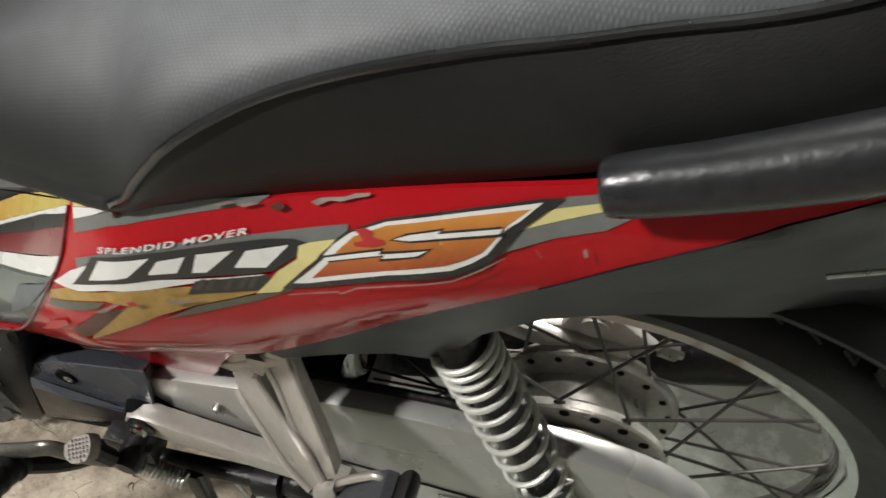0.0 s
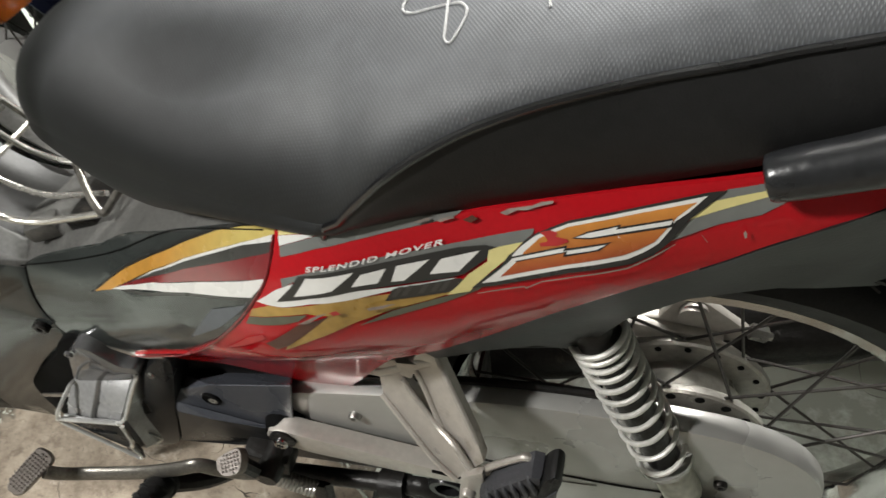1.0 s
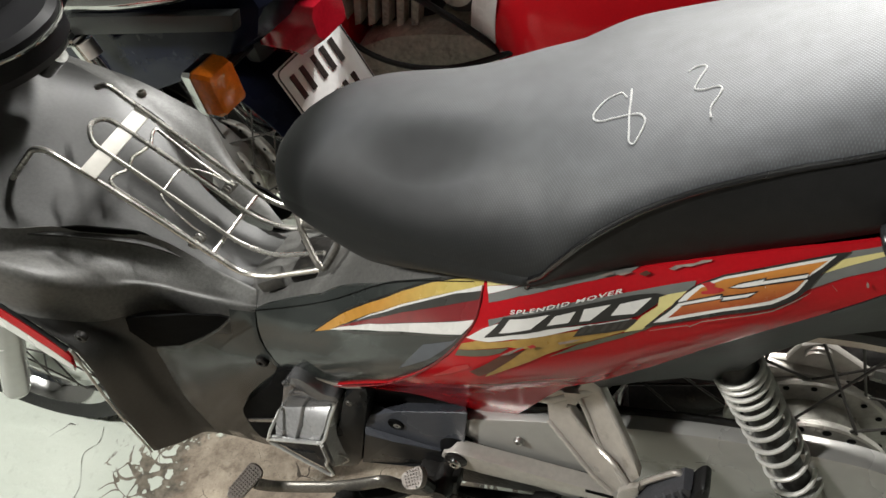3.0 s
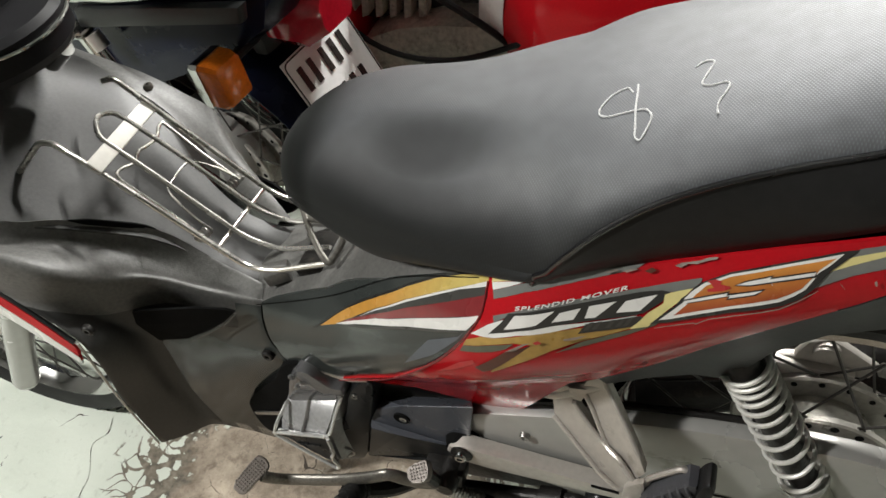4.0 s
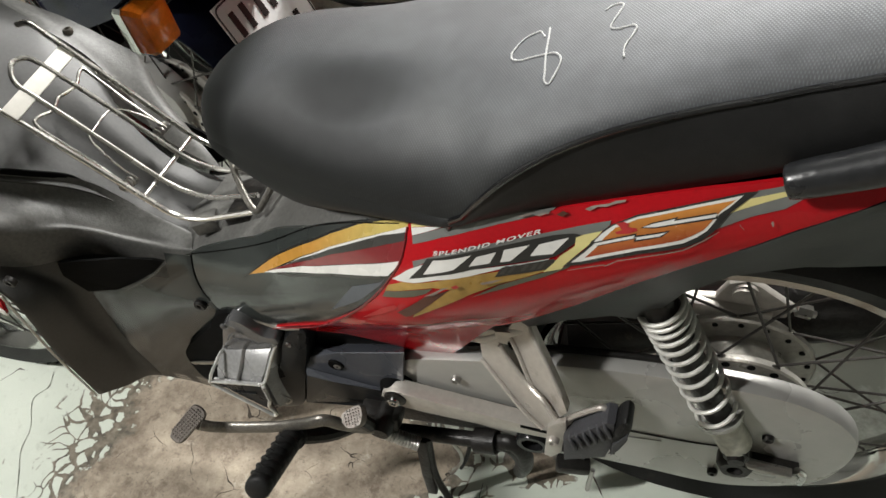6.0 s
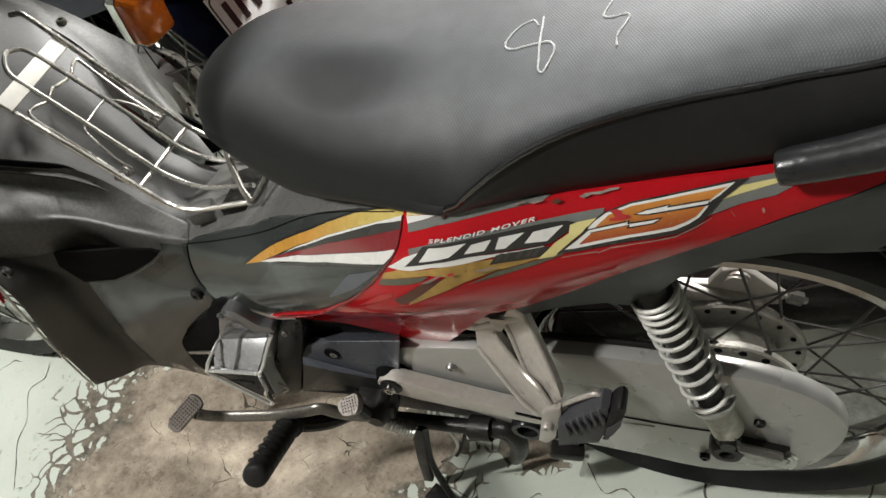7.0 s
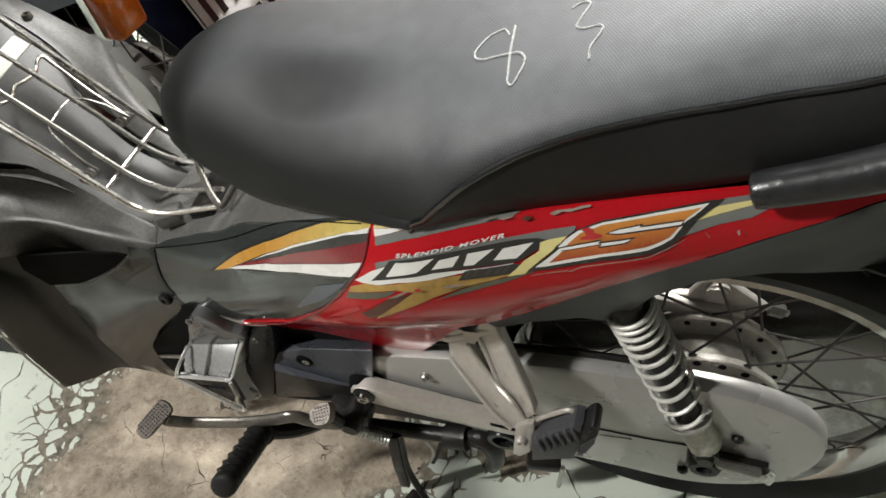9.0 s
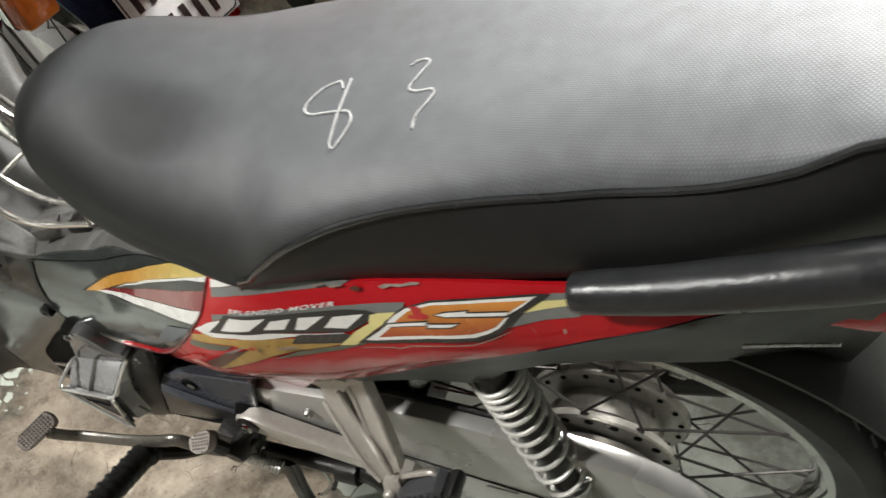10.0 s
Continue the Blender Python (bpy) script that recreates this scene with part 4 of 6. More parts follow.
decal("torn_edge", FLAKE, 10, (-0.1470, 0.6410), (-0.1344, 0.6460), (-0.1200, 0.6515), (-0.1192, 0.6506), (-0.1104, 0.6571), (-0.0924, 0.6641), (-0.0774, 0.6688), (-0.0665, 0.6725), (-0.0609, 0.6762), (-0.0544, 0.6808), (-0.0443, 0.6889), (-0.0442, 0.6886), (-0.0540, 0.6801), (-0.0606, 0.6754), (-0.0662, 0.6716), (-0.0772, 0.6679), (-0.0923, 0.6633), (-0.1102, 0.6563), (-0.1190, 0.6497), (-0.1199, 0.6506), (-0.1343, 0.6451), (-0.1469, 0.6406))
decal("paint_flake", FLAKE, 10, (-0.0137, 0.6985), (-0.0130, 0.6999), (-0.0120, 0.6985), (-0.0116, 0.6962), (-0.0124, 0.6956), (-0.0131, 0.6969))
decal("paint_flake", FLAKE, 10, (-0.0325, 0.6952), (-0.0292, 0.6914), (-0.0294, 0.6911), (-0.0327, 0.6950))
decal("torn_edge", FLAKE, 10, (-0.3006, 0.5451), (-0.2746, 0.5550), (-0.2481, 0.5629), (-0.2246, 0.5626), (-0.2065, 0.5600), (-0.2068, 0.5585), (-0.2254, 0.5591), (-0.2488, 0.5598), (-0.2754, 0.5519), (-0.3010, 0.5439))

# Seat: top line, piping line, lower edge.
SEAT_TOP = smooth_curve([-.525, -.505, -.47, -.44, -.40, -.30, -.19, -.10, 0, .10, .16, .20], [.655, .694, .718, .730, .738, .747, .770, .790, .815, .842, .856, .842])
PIPE_Z = smooth_curve([-.525, -.47, -.40, -.30, -.236, -.21, -.19, -.17, -.15, -.12, -.09, -.06, -.03, 0, .041, .081, .111, .16, .20], [.645, .668, .672, .674, .672, .699, .719, .732, .742, .753, .761, .767, .772, .779, .791, .811, .836, .845, .83])
PIPE_W = smooth_curve([-.525, -.505, -.47, -.40, -.30, -.236, -.21, -.19, -.17, -.15, -.12, -.09, -.06, -.03, 0, .04, .111, .16, .20], [.012, .045, .07, .098, .124, .132, .133, .130, .124, .118, .111, .105, .099, .094, .090, .089, .086, .07, .02])
LOW_Z = smooth_curve([-.525, -.474, -.415, -.343, -.286, -.233, -.125, -.033, .05, .20], [.635, .632, .618, .638, .646, .662, .690, .719, .745, .79])
LOW_W = smooth_curve([-.525, -.505, -.474, -.415, -.343, -.286, -.233, -.125, -.033, .05, .16, .20], [.010, .038, .058, .082, .107, .116, .127, .115, .112, .105, .08, .02])


def seat_height(x, y):
    """The top surface of the seat."""
    zt, zp, wp = SEAT_TOP(x), PIPE_Z(x), PIPE_W(x)
    u = min(abs(y) / wp, 1.0)
    # the cover dips beside the middle where the thighs rest
    k = min(max((abs(y) - 0.028) / 0.062, 0.0), 1.0)
    dip = 0.013 * math.exp(-((x + 0.345) / 0.065) ** 2) * k * k * (3 - 2 * k)
    return zp + (zt - zp) * (1 - u ** 2.35) ** 0.52 - dip * (1 - u ** 6)


def build_seat(bike):
    seat = empty("seat", bike)
    top = bmesh.new()
    xs = [-.525, -.521, -.515, -.508, -.498, -.485] + list(np.arange(-.47, .16, .012)) + [.165, .175, .185, .193, .198, .2]
    us = [math.sin(a) for a in np.linspace(-math.pi / 2, math.pi / 2, 33)]
    grid = [[top.verts.new((x, PIPE_W(x) * u, seat_height(x, PIPE_W(x) * u))) for u in us] for x in xs]
    for a, b in zip(grid, grid[1:]):
        for k in range(len(us) - 1):
            top.faces.new((a[k], a[k + 1], b[k + 1], b[k]))
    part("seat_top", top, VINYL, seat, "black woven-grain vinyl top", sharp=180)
    for s in (-1, 1):
        bm = bmesh.new()
        rows = []
        for x in xs:
            p, q = np.array((x, s * PIPE_W(x), PIPE_Z(x))), np.array((x, s * LOW_W(x), LOW_Z(x)))
            rows.append([bm.verts.new(p + (q - p) * t + np.array((0, s * 0.006 * math.sin(math.pi * t), 0))) for t in np.linspace(0, 1, 7)] + [bm.verts.new(q + np.array((0, -s * 0.012, -0.004)))])
        split = [k for k, x in enumerate(xs) if x < -.232][-1]
        for i, (a, b) in enumerate(zip(rows, rows[1:])):
            for k in range(7):
                f = bm.faces.new((a[k], a[k + 1], b[k + 1], b[k]))
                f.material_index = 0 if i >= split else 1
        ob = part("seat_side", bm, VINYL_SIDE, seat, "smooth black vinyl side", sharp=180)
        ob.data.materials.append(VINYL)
        xs_p = np.arange(-.236, .19, .01)
        path = [(x, s * (PIPE_W(x) + 0.0015), PIPE_Z(x)) for x in xs_p]
        part("piping", tube([(-.240, s * .1315, .660)] + path, 0.0024, 8), PIPING, seat, "glossy black piping")
    # chalk figures on the top
    eight = [(-0.175, -0.039), (-0.179, -0.033), (-0.182, -0.033), (-0.190, -0.038), (-0.196, -0.048), (-0.197, -0.053), (-0.195, -0.057), (-0.189, -0.059), (-0.181, -0.058), (-0.171, -0.057), (-0.165, -0.057), (-0.161, -0.060), (-0.159, -0.065), (-0.160, -0.072), (-0.163, -0.081), (-0.165, -0.083), (-0.168, -0.080), (-0.169, -0.072), (-0.171, -0.056), (-0.172, -0.040), (-0.173, -0.030)]
    three = [(-0.135, -0.021), (-0.131, -0.017), (-0.126, -0.016), (-0.123, -0.019), (-0.126, -0.029), (-0.129, -0.039), (-0.127, -0.042), (-0.122, -0.043), (-0.117, -0.042), (-0.113, -0.042), (-0.111, -0.045), (-0.113, -0.052), (-0.116, -0.058), (-0.117, -0.064), (-0.116, -0.070)]
    for name, pts in (("chalk_eight", eight), ("chalk_three", three)):
        path = [(q[0], q[1], seat_height(q[0], q[1]) + 0.0002) for q in spline([(a, b, 0) for a, b in pts], 8)]
        part(name, tube(path, 0.00095, 6, taper=[0.8 + 0.35 * noise.noise(Vector(q) * 400) for q in path]), CHALK, seat, "hand-drawn white chalk figure")


def build_body(bike):
    for side in (-1, 1):
        cover = part("front_side_cover", shaped(FRONT_COVER, 0, 0.003, side), GREY_PAINT, bike, "dark grey metallic cover")
        panel = part("side_panel", shaped(PANEL, 0.002, 0.003, side), RED, bike, "scratched glossy red side panel with racing stripes")
        part("tail_underside", shaped(UNDER, -0.001, 0.003, side), DARK_PLASTIC, bike, "dark grey plastic tail underside")
        flank = [(-.030, .668), (-.009, .662), (.016, .657), (.055, .649), (.092, .628), (.15, .605), (.15, .73), (.105, .742), (.057, .7225), (.021, .7025), (-.010, .6815)]
        part("tail_flank", shaped(flank, .003, .003, side), DARK_PLASTIC, bike, "dark plastic tail flank")
        for owner, base, film in ((cover, 0.0004, COVER_DECALS), (panel, 0.0024, DECALS)):
            for name, mat, layer, outline in film:
                part(name, shaped(outline, base + 0.00028 * layer, 0, side, 0.008), mat, owner)
        words = bpy.data.curves.new("slogan", "FONT")
        words.offset = 0.00012
        words.body, words.size, words.space_character = "SPLENDID MOVER", 0.0048, 1.2
        ob = new("slogan", words)
        bm = bmesh.new()
        me = bpy.data.meshes.new_from_object(ob.evaluated_get(bpy.context.evaluated_depsgraph_get()))
        bm.from_mesh(me)
        bpy.data.objects.remove(ob)
        wide = max(v.co.x for v in bm.verts)
        for v in bm.verts:
            u, h = v.co.x / wide, v.co.y
            if side > 0:
                u = 1 - u
            x = -0.2540 + 0.0870 * u + 0.35 * h
            z = 0.6385 + 0.0288 * u + h
            v.co = (x, side * (half_width(x, z) + 0.0038), z)
        part("slogan", bm, WHITE, panel, "white slogan lettering", smooth=False)
        edge = spline([(a, side * (half_width(a, b) + 0.003), b) for a, b in [(-0.507, 0.401), (-0.455, 0.431), (-0.415, 0.465), (-0.362, 0.522), (-0.317, 0.577), (-0.288, 0.618), (-0.280, 0.646)]], 5)
        part("panel_rim", tube(edge, 0.0009, 8), DARK_RED, panel)
    seam = spline([(-.591, -(half_width(-.591, .488) + .0005), .488), (-.592, -(half_width(-.592, .465) + .0005), .465), (-.587, -(half_width(-.587, .445) + .0005), .443), (-.571, -(half_width(-.571, .412) + .0005), .412)], 5)
    part("panel_gap", tube(seam, .0008, 6), BLACK, bike)
    top_gap = spline([(x, -(TOP_W(x) + .0006), TOP_Z(x) + .001) for x in np.linspace(-.62, -.29, 12)], 3)
    part("panel_gap", tube(top_gap, .0005, 6), BLACK, bike)
    # tunnel between the side covers
    rings = []
    for x in np.linspace(-.64, -.25, 14):
        w, z = TOP_W(x), TOP_Z(x)
        crown = 0.012 + 0.01 * (x + .64)
        rings.append([(x, w * math.sin(a), z - 0.002 + crown * (1 - abs(math.sin(a)) ** 3)) for a in np.linspace(-math.pi / 2, math.pi / 2, 17)])
    bm = loft(rings, closed=False)
    part("centre_cover", thicken(bm, (0, 0, -0.003)), GREY_PLASTIC, bike, "worn grey plastic centre cover")
    # dark frame and boxes inside
    part("frame_tube", tube(bent([(-.93, 0, .70), (-.62, 0, .44), (-.40, 0, .42), (-.25, 0, .50), (.10, 0, .66)], .1), 0.024, 12), GREASE, bike, "black steel frame tube")
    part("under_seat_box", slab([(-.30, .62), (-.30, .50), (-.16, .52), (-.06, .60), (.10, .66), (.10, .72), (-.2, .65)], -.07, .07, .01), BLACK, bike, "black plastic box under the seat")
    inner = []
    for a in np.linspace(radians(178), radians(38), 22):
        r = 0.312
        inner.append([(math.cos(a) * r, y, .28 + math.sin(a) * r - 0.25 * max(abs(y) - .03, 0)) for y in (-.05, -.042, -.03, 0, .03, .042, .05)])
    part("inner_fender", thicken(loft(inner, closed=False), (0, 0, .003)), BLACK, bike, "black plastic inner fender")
    # added black plate stands for the shade behind the rear wheel
    part("dark_filler", slab([(-.44, .26), (-.44, .56), (-.03, .62), (-.05, .48), (-.075, .40), (-.15, .33)], .066, .072, .001), BLACK, bike, "black plate added to fill the dark behind the wheel")
    rear = []
    for a in np.linspace(radians(86), radians(-4), 22):
        r = 0.322
        rear.append([(math.cos(a) * r, y, .28 + math.sin(a) * r - .4 * max(abs(y) - .03, 0)) for y in (-.055, -.048, -.036, -.02, 0, .02, .036, .048, .055)])
    part("rear_fender", thicken(loft(rear, closed=False), (0, 0, .003)), DARK_PLASTIC, bike, "dark grey plastic rear fender")
    tail = slab([(.14, .765), (.17, .70), (.25, .70), (.27, .735), (.23, .77)], -.06, .06, .012)
    part("tail_light", tail, RED_LENS, bike, "red tail light lens")
    for s in (-1, 1):
        part("tail_reflector", slab([(.128, .668), (.138, .684), (.156, .697), (.175, .698), (.172, .676), (.15, .670)], *sorted((s * .070, s * .058)), .004), RED_LENS, bike, "red tail light side lens")
        part("tail_seam", tube([(.085, s * .1005, .676), (.108, s * .1005, .688), (.131, s * .1005, .699)], .0012, 6), STEEL, bike, "pale seam line")
    # padded grab rail
    for s in (-1, 1):
        path = spline([(-.010, s * .125, .732), (.0, s * .125, .736), (.048, s * .123, .755), (.12, s * .118, .789), (.19, s * .10, .815), (.235, s * .05, .825), (.24, 0, .826)], 8)
        taper = [0.55 if k == 0 else min(0.72 + 0.012 * k, 1.0) + 0.02 * noise.noise(Vector(q) * 60) for k, q in enumerate(path)]
        part("grab_rail", tube(path, 0.0148, 20, taper=taper), RUBBER_PAD, bike, "black rubber padded grab rail")
        part("rail_stay", tube([(.05, s * .115, .75), (.045, s * .085, .70)], 0.008, 8), GREASE, bike)


RUBBER_GREY = material("dusty_rubber", (0.045, 0.046, 0.052), 0.55, vary=0.25, scale=25, fine=300, bump=0.2, bump_scale=500, dirt=(0.09, 0.09, 0.09), dirt_amount=0.3, dirt_scale=40)
RUBBER_PAD = material("worn_foam_rubber", (0.020, 0.021, 0.023), 0.36, vary=0.3, scale=18, fine=200, bump=0.25, bump_scale=120, dirt=(0.16, 0.16, 0.16), dirt_amount=0.2, dirt_scale=35)


def build_rear_end(bike):
    w = wheel(bike, pose(0, 0, .28), turn=0.05, holed=True)
    w.name = "rear_wheel"
    # brake drum plate and arm on the far side
    part("brake_plate", turned([(.034, .02), (.034, .074), (.046, .072), (.052, .05), (.054, .02)], (0, 0, .28), "y", 40), ALU, w, "cast brake plate").matrix_basis = pose(0, 0, -.28)
    arm = slab([(-.075, .372), (-.03, .378), (-.018, .405), (.0, .413), (.014, .405), (.052, .372), (.045, .355), (.0, .348), (-.05, .352)], .040, .050, .003)
    part("brake_arm", arm, ALU, bike, "cast aluminium torque arm")
    part("brake_boss", turned([(.032, .006), (.032, .012), (.052, .012), (.052, .006)], (-.002, 0, .395), "y", 20), ALU, bike)
    part("arm_eye", turned([(.036, .006), (.036, .0125), (.040, .0125), (.040, .006), (.036, .006)], (.0, 0, .397), "y", 24), ALU, bike, "bright machined eye")
    part("arm_hole", turned([(.0385, .001), (.0385, .0065), (.041, .0065)], (.0, 0, .397), "y", 20), BLACK, bike)
    part("arm_bar", slab([(-.16, .385), (-.155, .405), (-.06, .378), (.03, .368), (.03, .350), (-.06, .356)], .030, .044, .004), ALU, bike, "cast aluminium arm")
    part("rod_nut", tube([(.055, .05, .361), (.070, .05, .357)], .008, 6), STEEL, bike)
    part("brake_rod", tube([(.02, .05, .372), (.075, .05, .355)], .004, 8), STEEL, bike)
    part("silencer", tube(spline([(-.50, .09, .14), (-.36, .11, .145), (-.2, .12, .165), (0, .127, .232), (.2, .134, .300), (.36, .14, .345)], 6), .046, 20, taper=[.45, .5, .55, .6, .65, .7, .8, .9, .95] + [1] * 20 + [.95, .7]), GREASE, bike, "black steel silencer on the far side")
    # chain case
    case = [(-.385, .335), (-.365, .366), (-.284, .389), (-.187, .408), (-.1, .417), (-.001, .414), (.05, .405), (.085, .386), (.107, .360), (.116, .335), (.113, .295), (.094, .245), (.046, .210), (-.01, .193), (-.083, .199), (-.171, .206), (-.28, .235), (-.36, .275)]
    part("chain_case", slab(case, -.093, -.068, .007, smooth=3), CASE, bike, "silver chain case, dusty and scuffed")
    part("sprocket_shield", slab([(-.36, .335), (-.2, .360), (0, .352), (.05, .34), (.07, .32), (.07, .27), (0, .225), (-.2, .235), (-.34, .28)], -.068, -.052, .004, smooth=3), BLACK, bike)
    part("case_seam", tube(spline([(-.35, -.0935, .305), (-.2, -.0935, .300), (-.05, -.0935, .293), (.02, -.0935, .300)], 5), .0012, 6), GREASE, bike)
    part("rubber_strip", tube(spline([(a, -.074, b) for a, b in [(-.34, .376), (-.28, .392), (-.187, .411), (-.1, .420), (-.03, .419)]], 4), .004, 8), GREASE, bike, "black rubber strip")
    ridge = [(-.36, .350), (-.28, .373), (-.187, .392), (-.1, .401), (0, .398), (.045, .388), (.075, .370), (.095, .345)]
    part("case_ridge", tube(spline([(a, -.0915, b) for a, b in ridge], 4), .0014, 8), CASE, bike)
    part("sprocket_carrier", turned([(-.050, .02), (-.050, .060), (-.047, .064), (-.034, .064), (-.034, .02)], (0, 0, .28), "y", 40), ALU, bike, "cast aluminium sprocket carrier", sharp=25)
    for at in ((-.295, -.093, .349), (.034, -.092, .333), (-.011, -.093, .233), (-.24, -.093, .275)):
        bolt("case_bolt", at, .006, bike, STEEL if at[0] < -.25 else GREASE, label="dirty case bolt")
    part("case_label", slab([(-.105, .268), (-.07, .272), (-.069, .284), (-.104, .28)], -.0942, -.0925, 0), CASE, bike, "faded label")
    # swing arm
    arm = slab([(-.386, .320), (-.381, .331), (-.367, .337), (-.345, .332), (-.227, .312), (-.18, .303), (-.17, .285), (-.228, .287), (-.34, .296), (-.372, .302)], -.117, -.097, .004)
    part("swing_arm", arm, ALU, bike, "bright cast aluminium swing arm")
    bolt("pivot_washer", (-.367, -.1165, .322), .0135, bike, GREASE, label="black washer", deep=.004)
    bolt("pivot_nut", (-.367, -.1195, .322), .0075, bike, CHROME, label="steel pivot nut", deep=.006)
    part("slot", slab([(-.22, .309), (-.19, .305), (-.19, .301), (-.22, .305)], -.1178, -.116, 0), BLACK, bike)
    # axle, adjuster
    bolt("axle_nut", (0.008, -.094, .285), .019, bike, GREASE, deep=.02, label="greasy axle nut")
    part("adjuster_plate", slab([(.02, .296), (.070, .289), (.072, .276), (.02, .274)], -.104, -.092, .003), GREASE, bike, "greasy chain adjuster")
    part("adjuster_bolt", tube([(.012, -.107, .296), (.062, -.107, .288)], .006, 10), STEEL, bike)
    part("adjuster_end", tube(bent([(.066, -.108, .300), (.074, -.108, .292), (.072, -.108, .274)], .006), .0042, 10), CHROME, bike, "bright bent end plate")
    # shock absorber
    sh = empty("shock_absorber", bike)
    a, b = np.array((-.0825, -.080, .525)), np.array((.004, -.1, .322))
    d = (b - a) / np.linalg.norm(b - a)
    u = np.array((0, 1, 0.0))
    v = np.cross(d, u)
    n, turns, r = 420, 10.8, .0212
    coil = []
    for k in range(n + 1):
        s = k / n
        t = .38 * s + .62 * s * s
        ang = 2 * math.pi * turns * s
        coil.append(a + d * (0.002 + 0.164 * t) + (u * math.cos(ang) + v * math.sin(ang)) * r)
    part("spring", tube(coil, .0023, 8), SPRING, sh, "silver coil spring")

    def rod(s0, s1, rad, mat, name, label=""):
        part(name, tube([a + d * s0, a + d * s1], rad, 18), mat, sh, label)
    rod(-.03, .012, .017, GREASE, "top_cup")
    rod(.0, .175, .0145, GREASE, "damper_body", "greasy black damper")
    rod(.167, .172, .0235, CASE, "lower_seat")
    rod(.170, .222, .0172, DULL, "lower_sleeve", "dusty aluminium sleeve")
    part("lower_mount", turned([(-.020, .004), (-.020, .008), (-.014, .009), (-.014, .0125), (.012, .0125), (.012, .004)], b + d * .005, "y", 20), GREASE, sh)
    # passenger peg bracket
    br = empty("peg_bracket", bike)
    front = [(-.2525, -.10, .4682), (-.252, -.105, .4225), (-.2432, -.112, .4176), (-.2031, -.14, .3935), (-.1813, -.15, .3812), (-.1623, -.152, .4062), (-.1808, -.14, .4205), (-.2005, -.125, .4235), (-.223, -.11, .4423), (-.23, -.105, .4558), (-.2318, -.10, .4733)]
    part("strut", cast_plate(front, .012, .003), ALU, br, "cast aluminium front strut")
    back = [(-.2214, -.10, .4759), (-.2109, -.108, .4531), (-.1951, -.125, .4206), (-.1692, -.15, .3996), (-.1557, -.15, .4227), (-.1632, -.14, .4379), (-.1798, -.122, .4661), (-.1896, -.112, .4828), (-.1992, -.10, .4942), (-.2129, -.10, .4928)]
    part("strut", cast_plate(back, .012, .003), ALU, br, "cast aluminium rear strut")
    for pts in ([(-.252, -.106, .424), (-.2425, -.113, .4185), (-.203, -.141, .3945), (-.182, -.151, .383)], [(-.229, -.106, .456), (-.2215, -.111, .4435), (-.2, -.126, .4245), (-.1805, -.141, .4215), (-.165, -.152, .406)],
                [(-.2205, -.101, .475), (-.2105, -.109, .4535), (-.195, -.126, .4212), (-.171, -.149, .402)], [(-.198, -.101, .493), (-.189, -.113, .482), (-.179, -.123, .4655), (-.1625, -.141, .4375)]):
        part("strut_rib", tube(spline(pts, 4), .0028, 8), ALU, br)
    part("cross_web", cast_plate([(-.234, -.103, .474), (-.231, -.105, .458), (-.221, -.108, .461), (-.214, -.104, .478)], .008, .002), ALU, br)
    part("mount_foot", tube([(-.285, -.09, .44), (-.25, -.10, .455), (-.20, -.100, .485)], .006, 10, flat=.6), ALU, br)
    shoe = [(-.1834, -.157, .3345), (-.1759, -.157, .3976), (-.1702, -.157, .4072), (-.1563, -.157, .4185), (-.1559, -.157, .4052), (-.1648, -.157, .3466), (-.1765, -.157, .3303)]
    part("hinge_plate", cast_plate(shoe, .006, .002), ALU, br, "cast aluminium hinge plate")
    loop = [(-.159, -.151, .402), (-.153, -.150, .416), (-.138, -.149, .431), (-.122, -.148, .4445), (-.1145, -.148, .437), (-.116, -.149, .418), (-.122, -.150, .407)]
    part("hinge_loop", tube(bent(loop, .006), .0048, 10, flat=.7), ALU, br, "cast aluminium hinge fork")
    part("hinge_web", tube(bent([(-.157, -.150, .404), (-.143, -.148, .411), (-.125, -.146, .424)], .004), .003, 8), ALU, br)
    bolt("hinge_rivet", (-.171, -.157, .3765), .0065, br, ALU)
    peg = empty("passenger_peg", bike)
    rubber = [(-.1588, -.168, .397), (-.1493, -.168, .4122), (-.1164, -.166, .448), (-.1088, -.166, .4465), (-.109, -.168, .4135), (-.1172, -.170, .3819), (-.1599, -.170, .3566)]
    part("peg_core", cast_plate(rubber, .022, .005), RUBBER_GREY, peg, "dusty black rubber folding footrest")
    for k in range(6):
        q = np.array((-.150, -.1685, .404)) + np.array((.0066, .0003, .0072)) * k
        low = q + np.array((.004, -.0015, -.013))
        part("rubber_rib", tube(bent([q + np.array((-.002, .005, .003)), q, (q + low) / 2 + np.array((.0015, -.001, 0)), low], .003), .0022, 8), RUBBER_GREY, peg)
    cap = [(-.1098, -.169, .4404), (-.1048, -.169, .4530), (-.0985, -.168, .4580), (-.094, -.168, .450), (-.0955, -.168, .4314), (-.1037, -.169, .4046), (-.1135, -.170, .3884), (-.1131, -.170, .4155)]
    part("peg_cap", cast_plate(cap, .024, .006, 3), RUBBER, peg, "black rubber end cap")
    part("peg_tip", cast_plate([(-.1105, -.1715, .4165), (-.0968, -.1695, .4375), (-.0972, -.1695, .4270), (-.1045, -.1705, .4065), (-.1125, -.1715, .393)], .003, .001), RUBBER_GREY, peg, "bare grey end face")


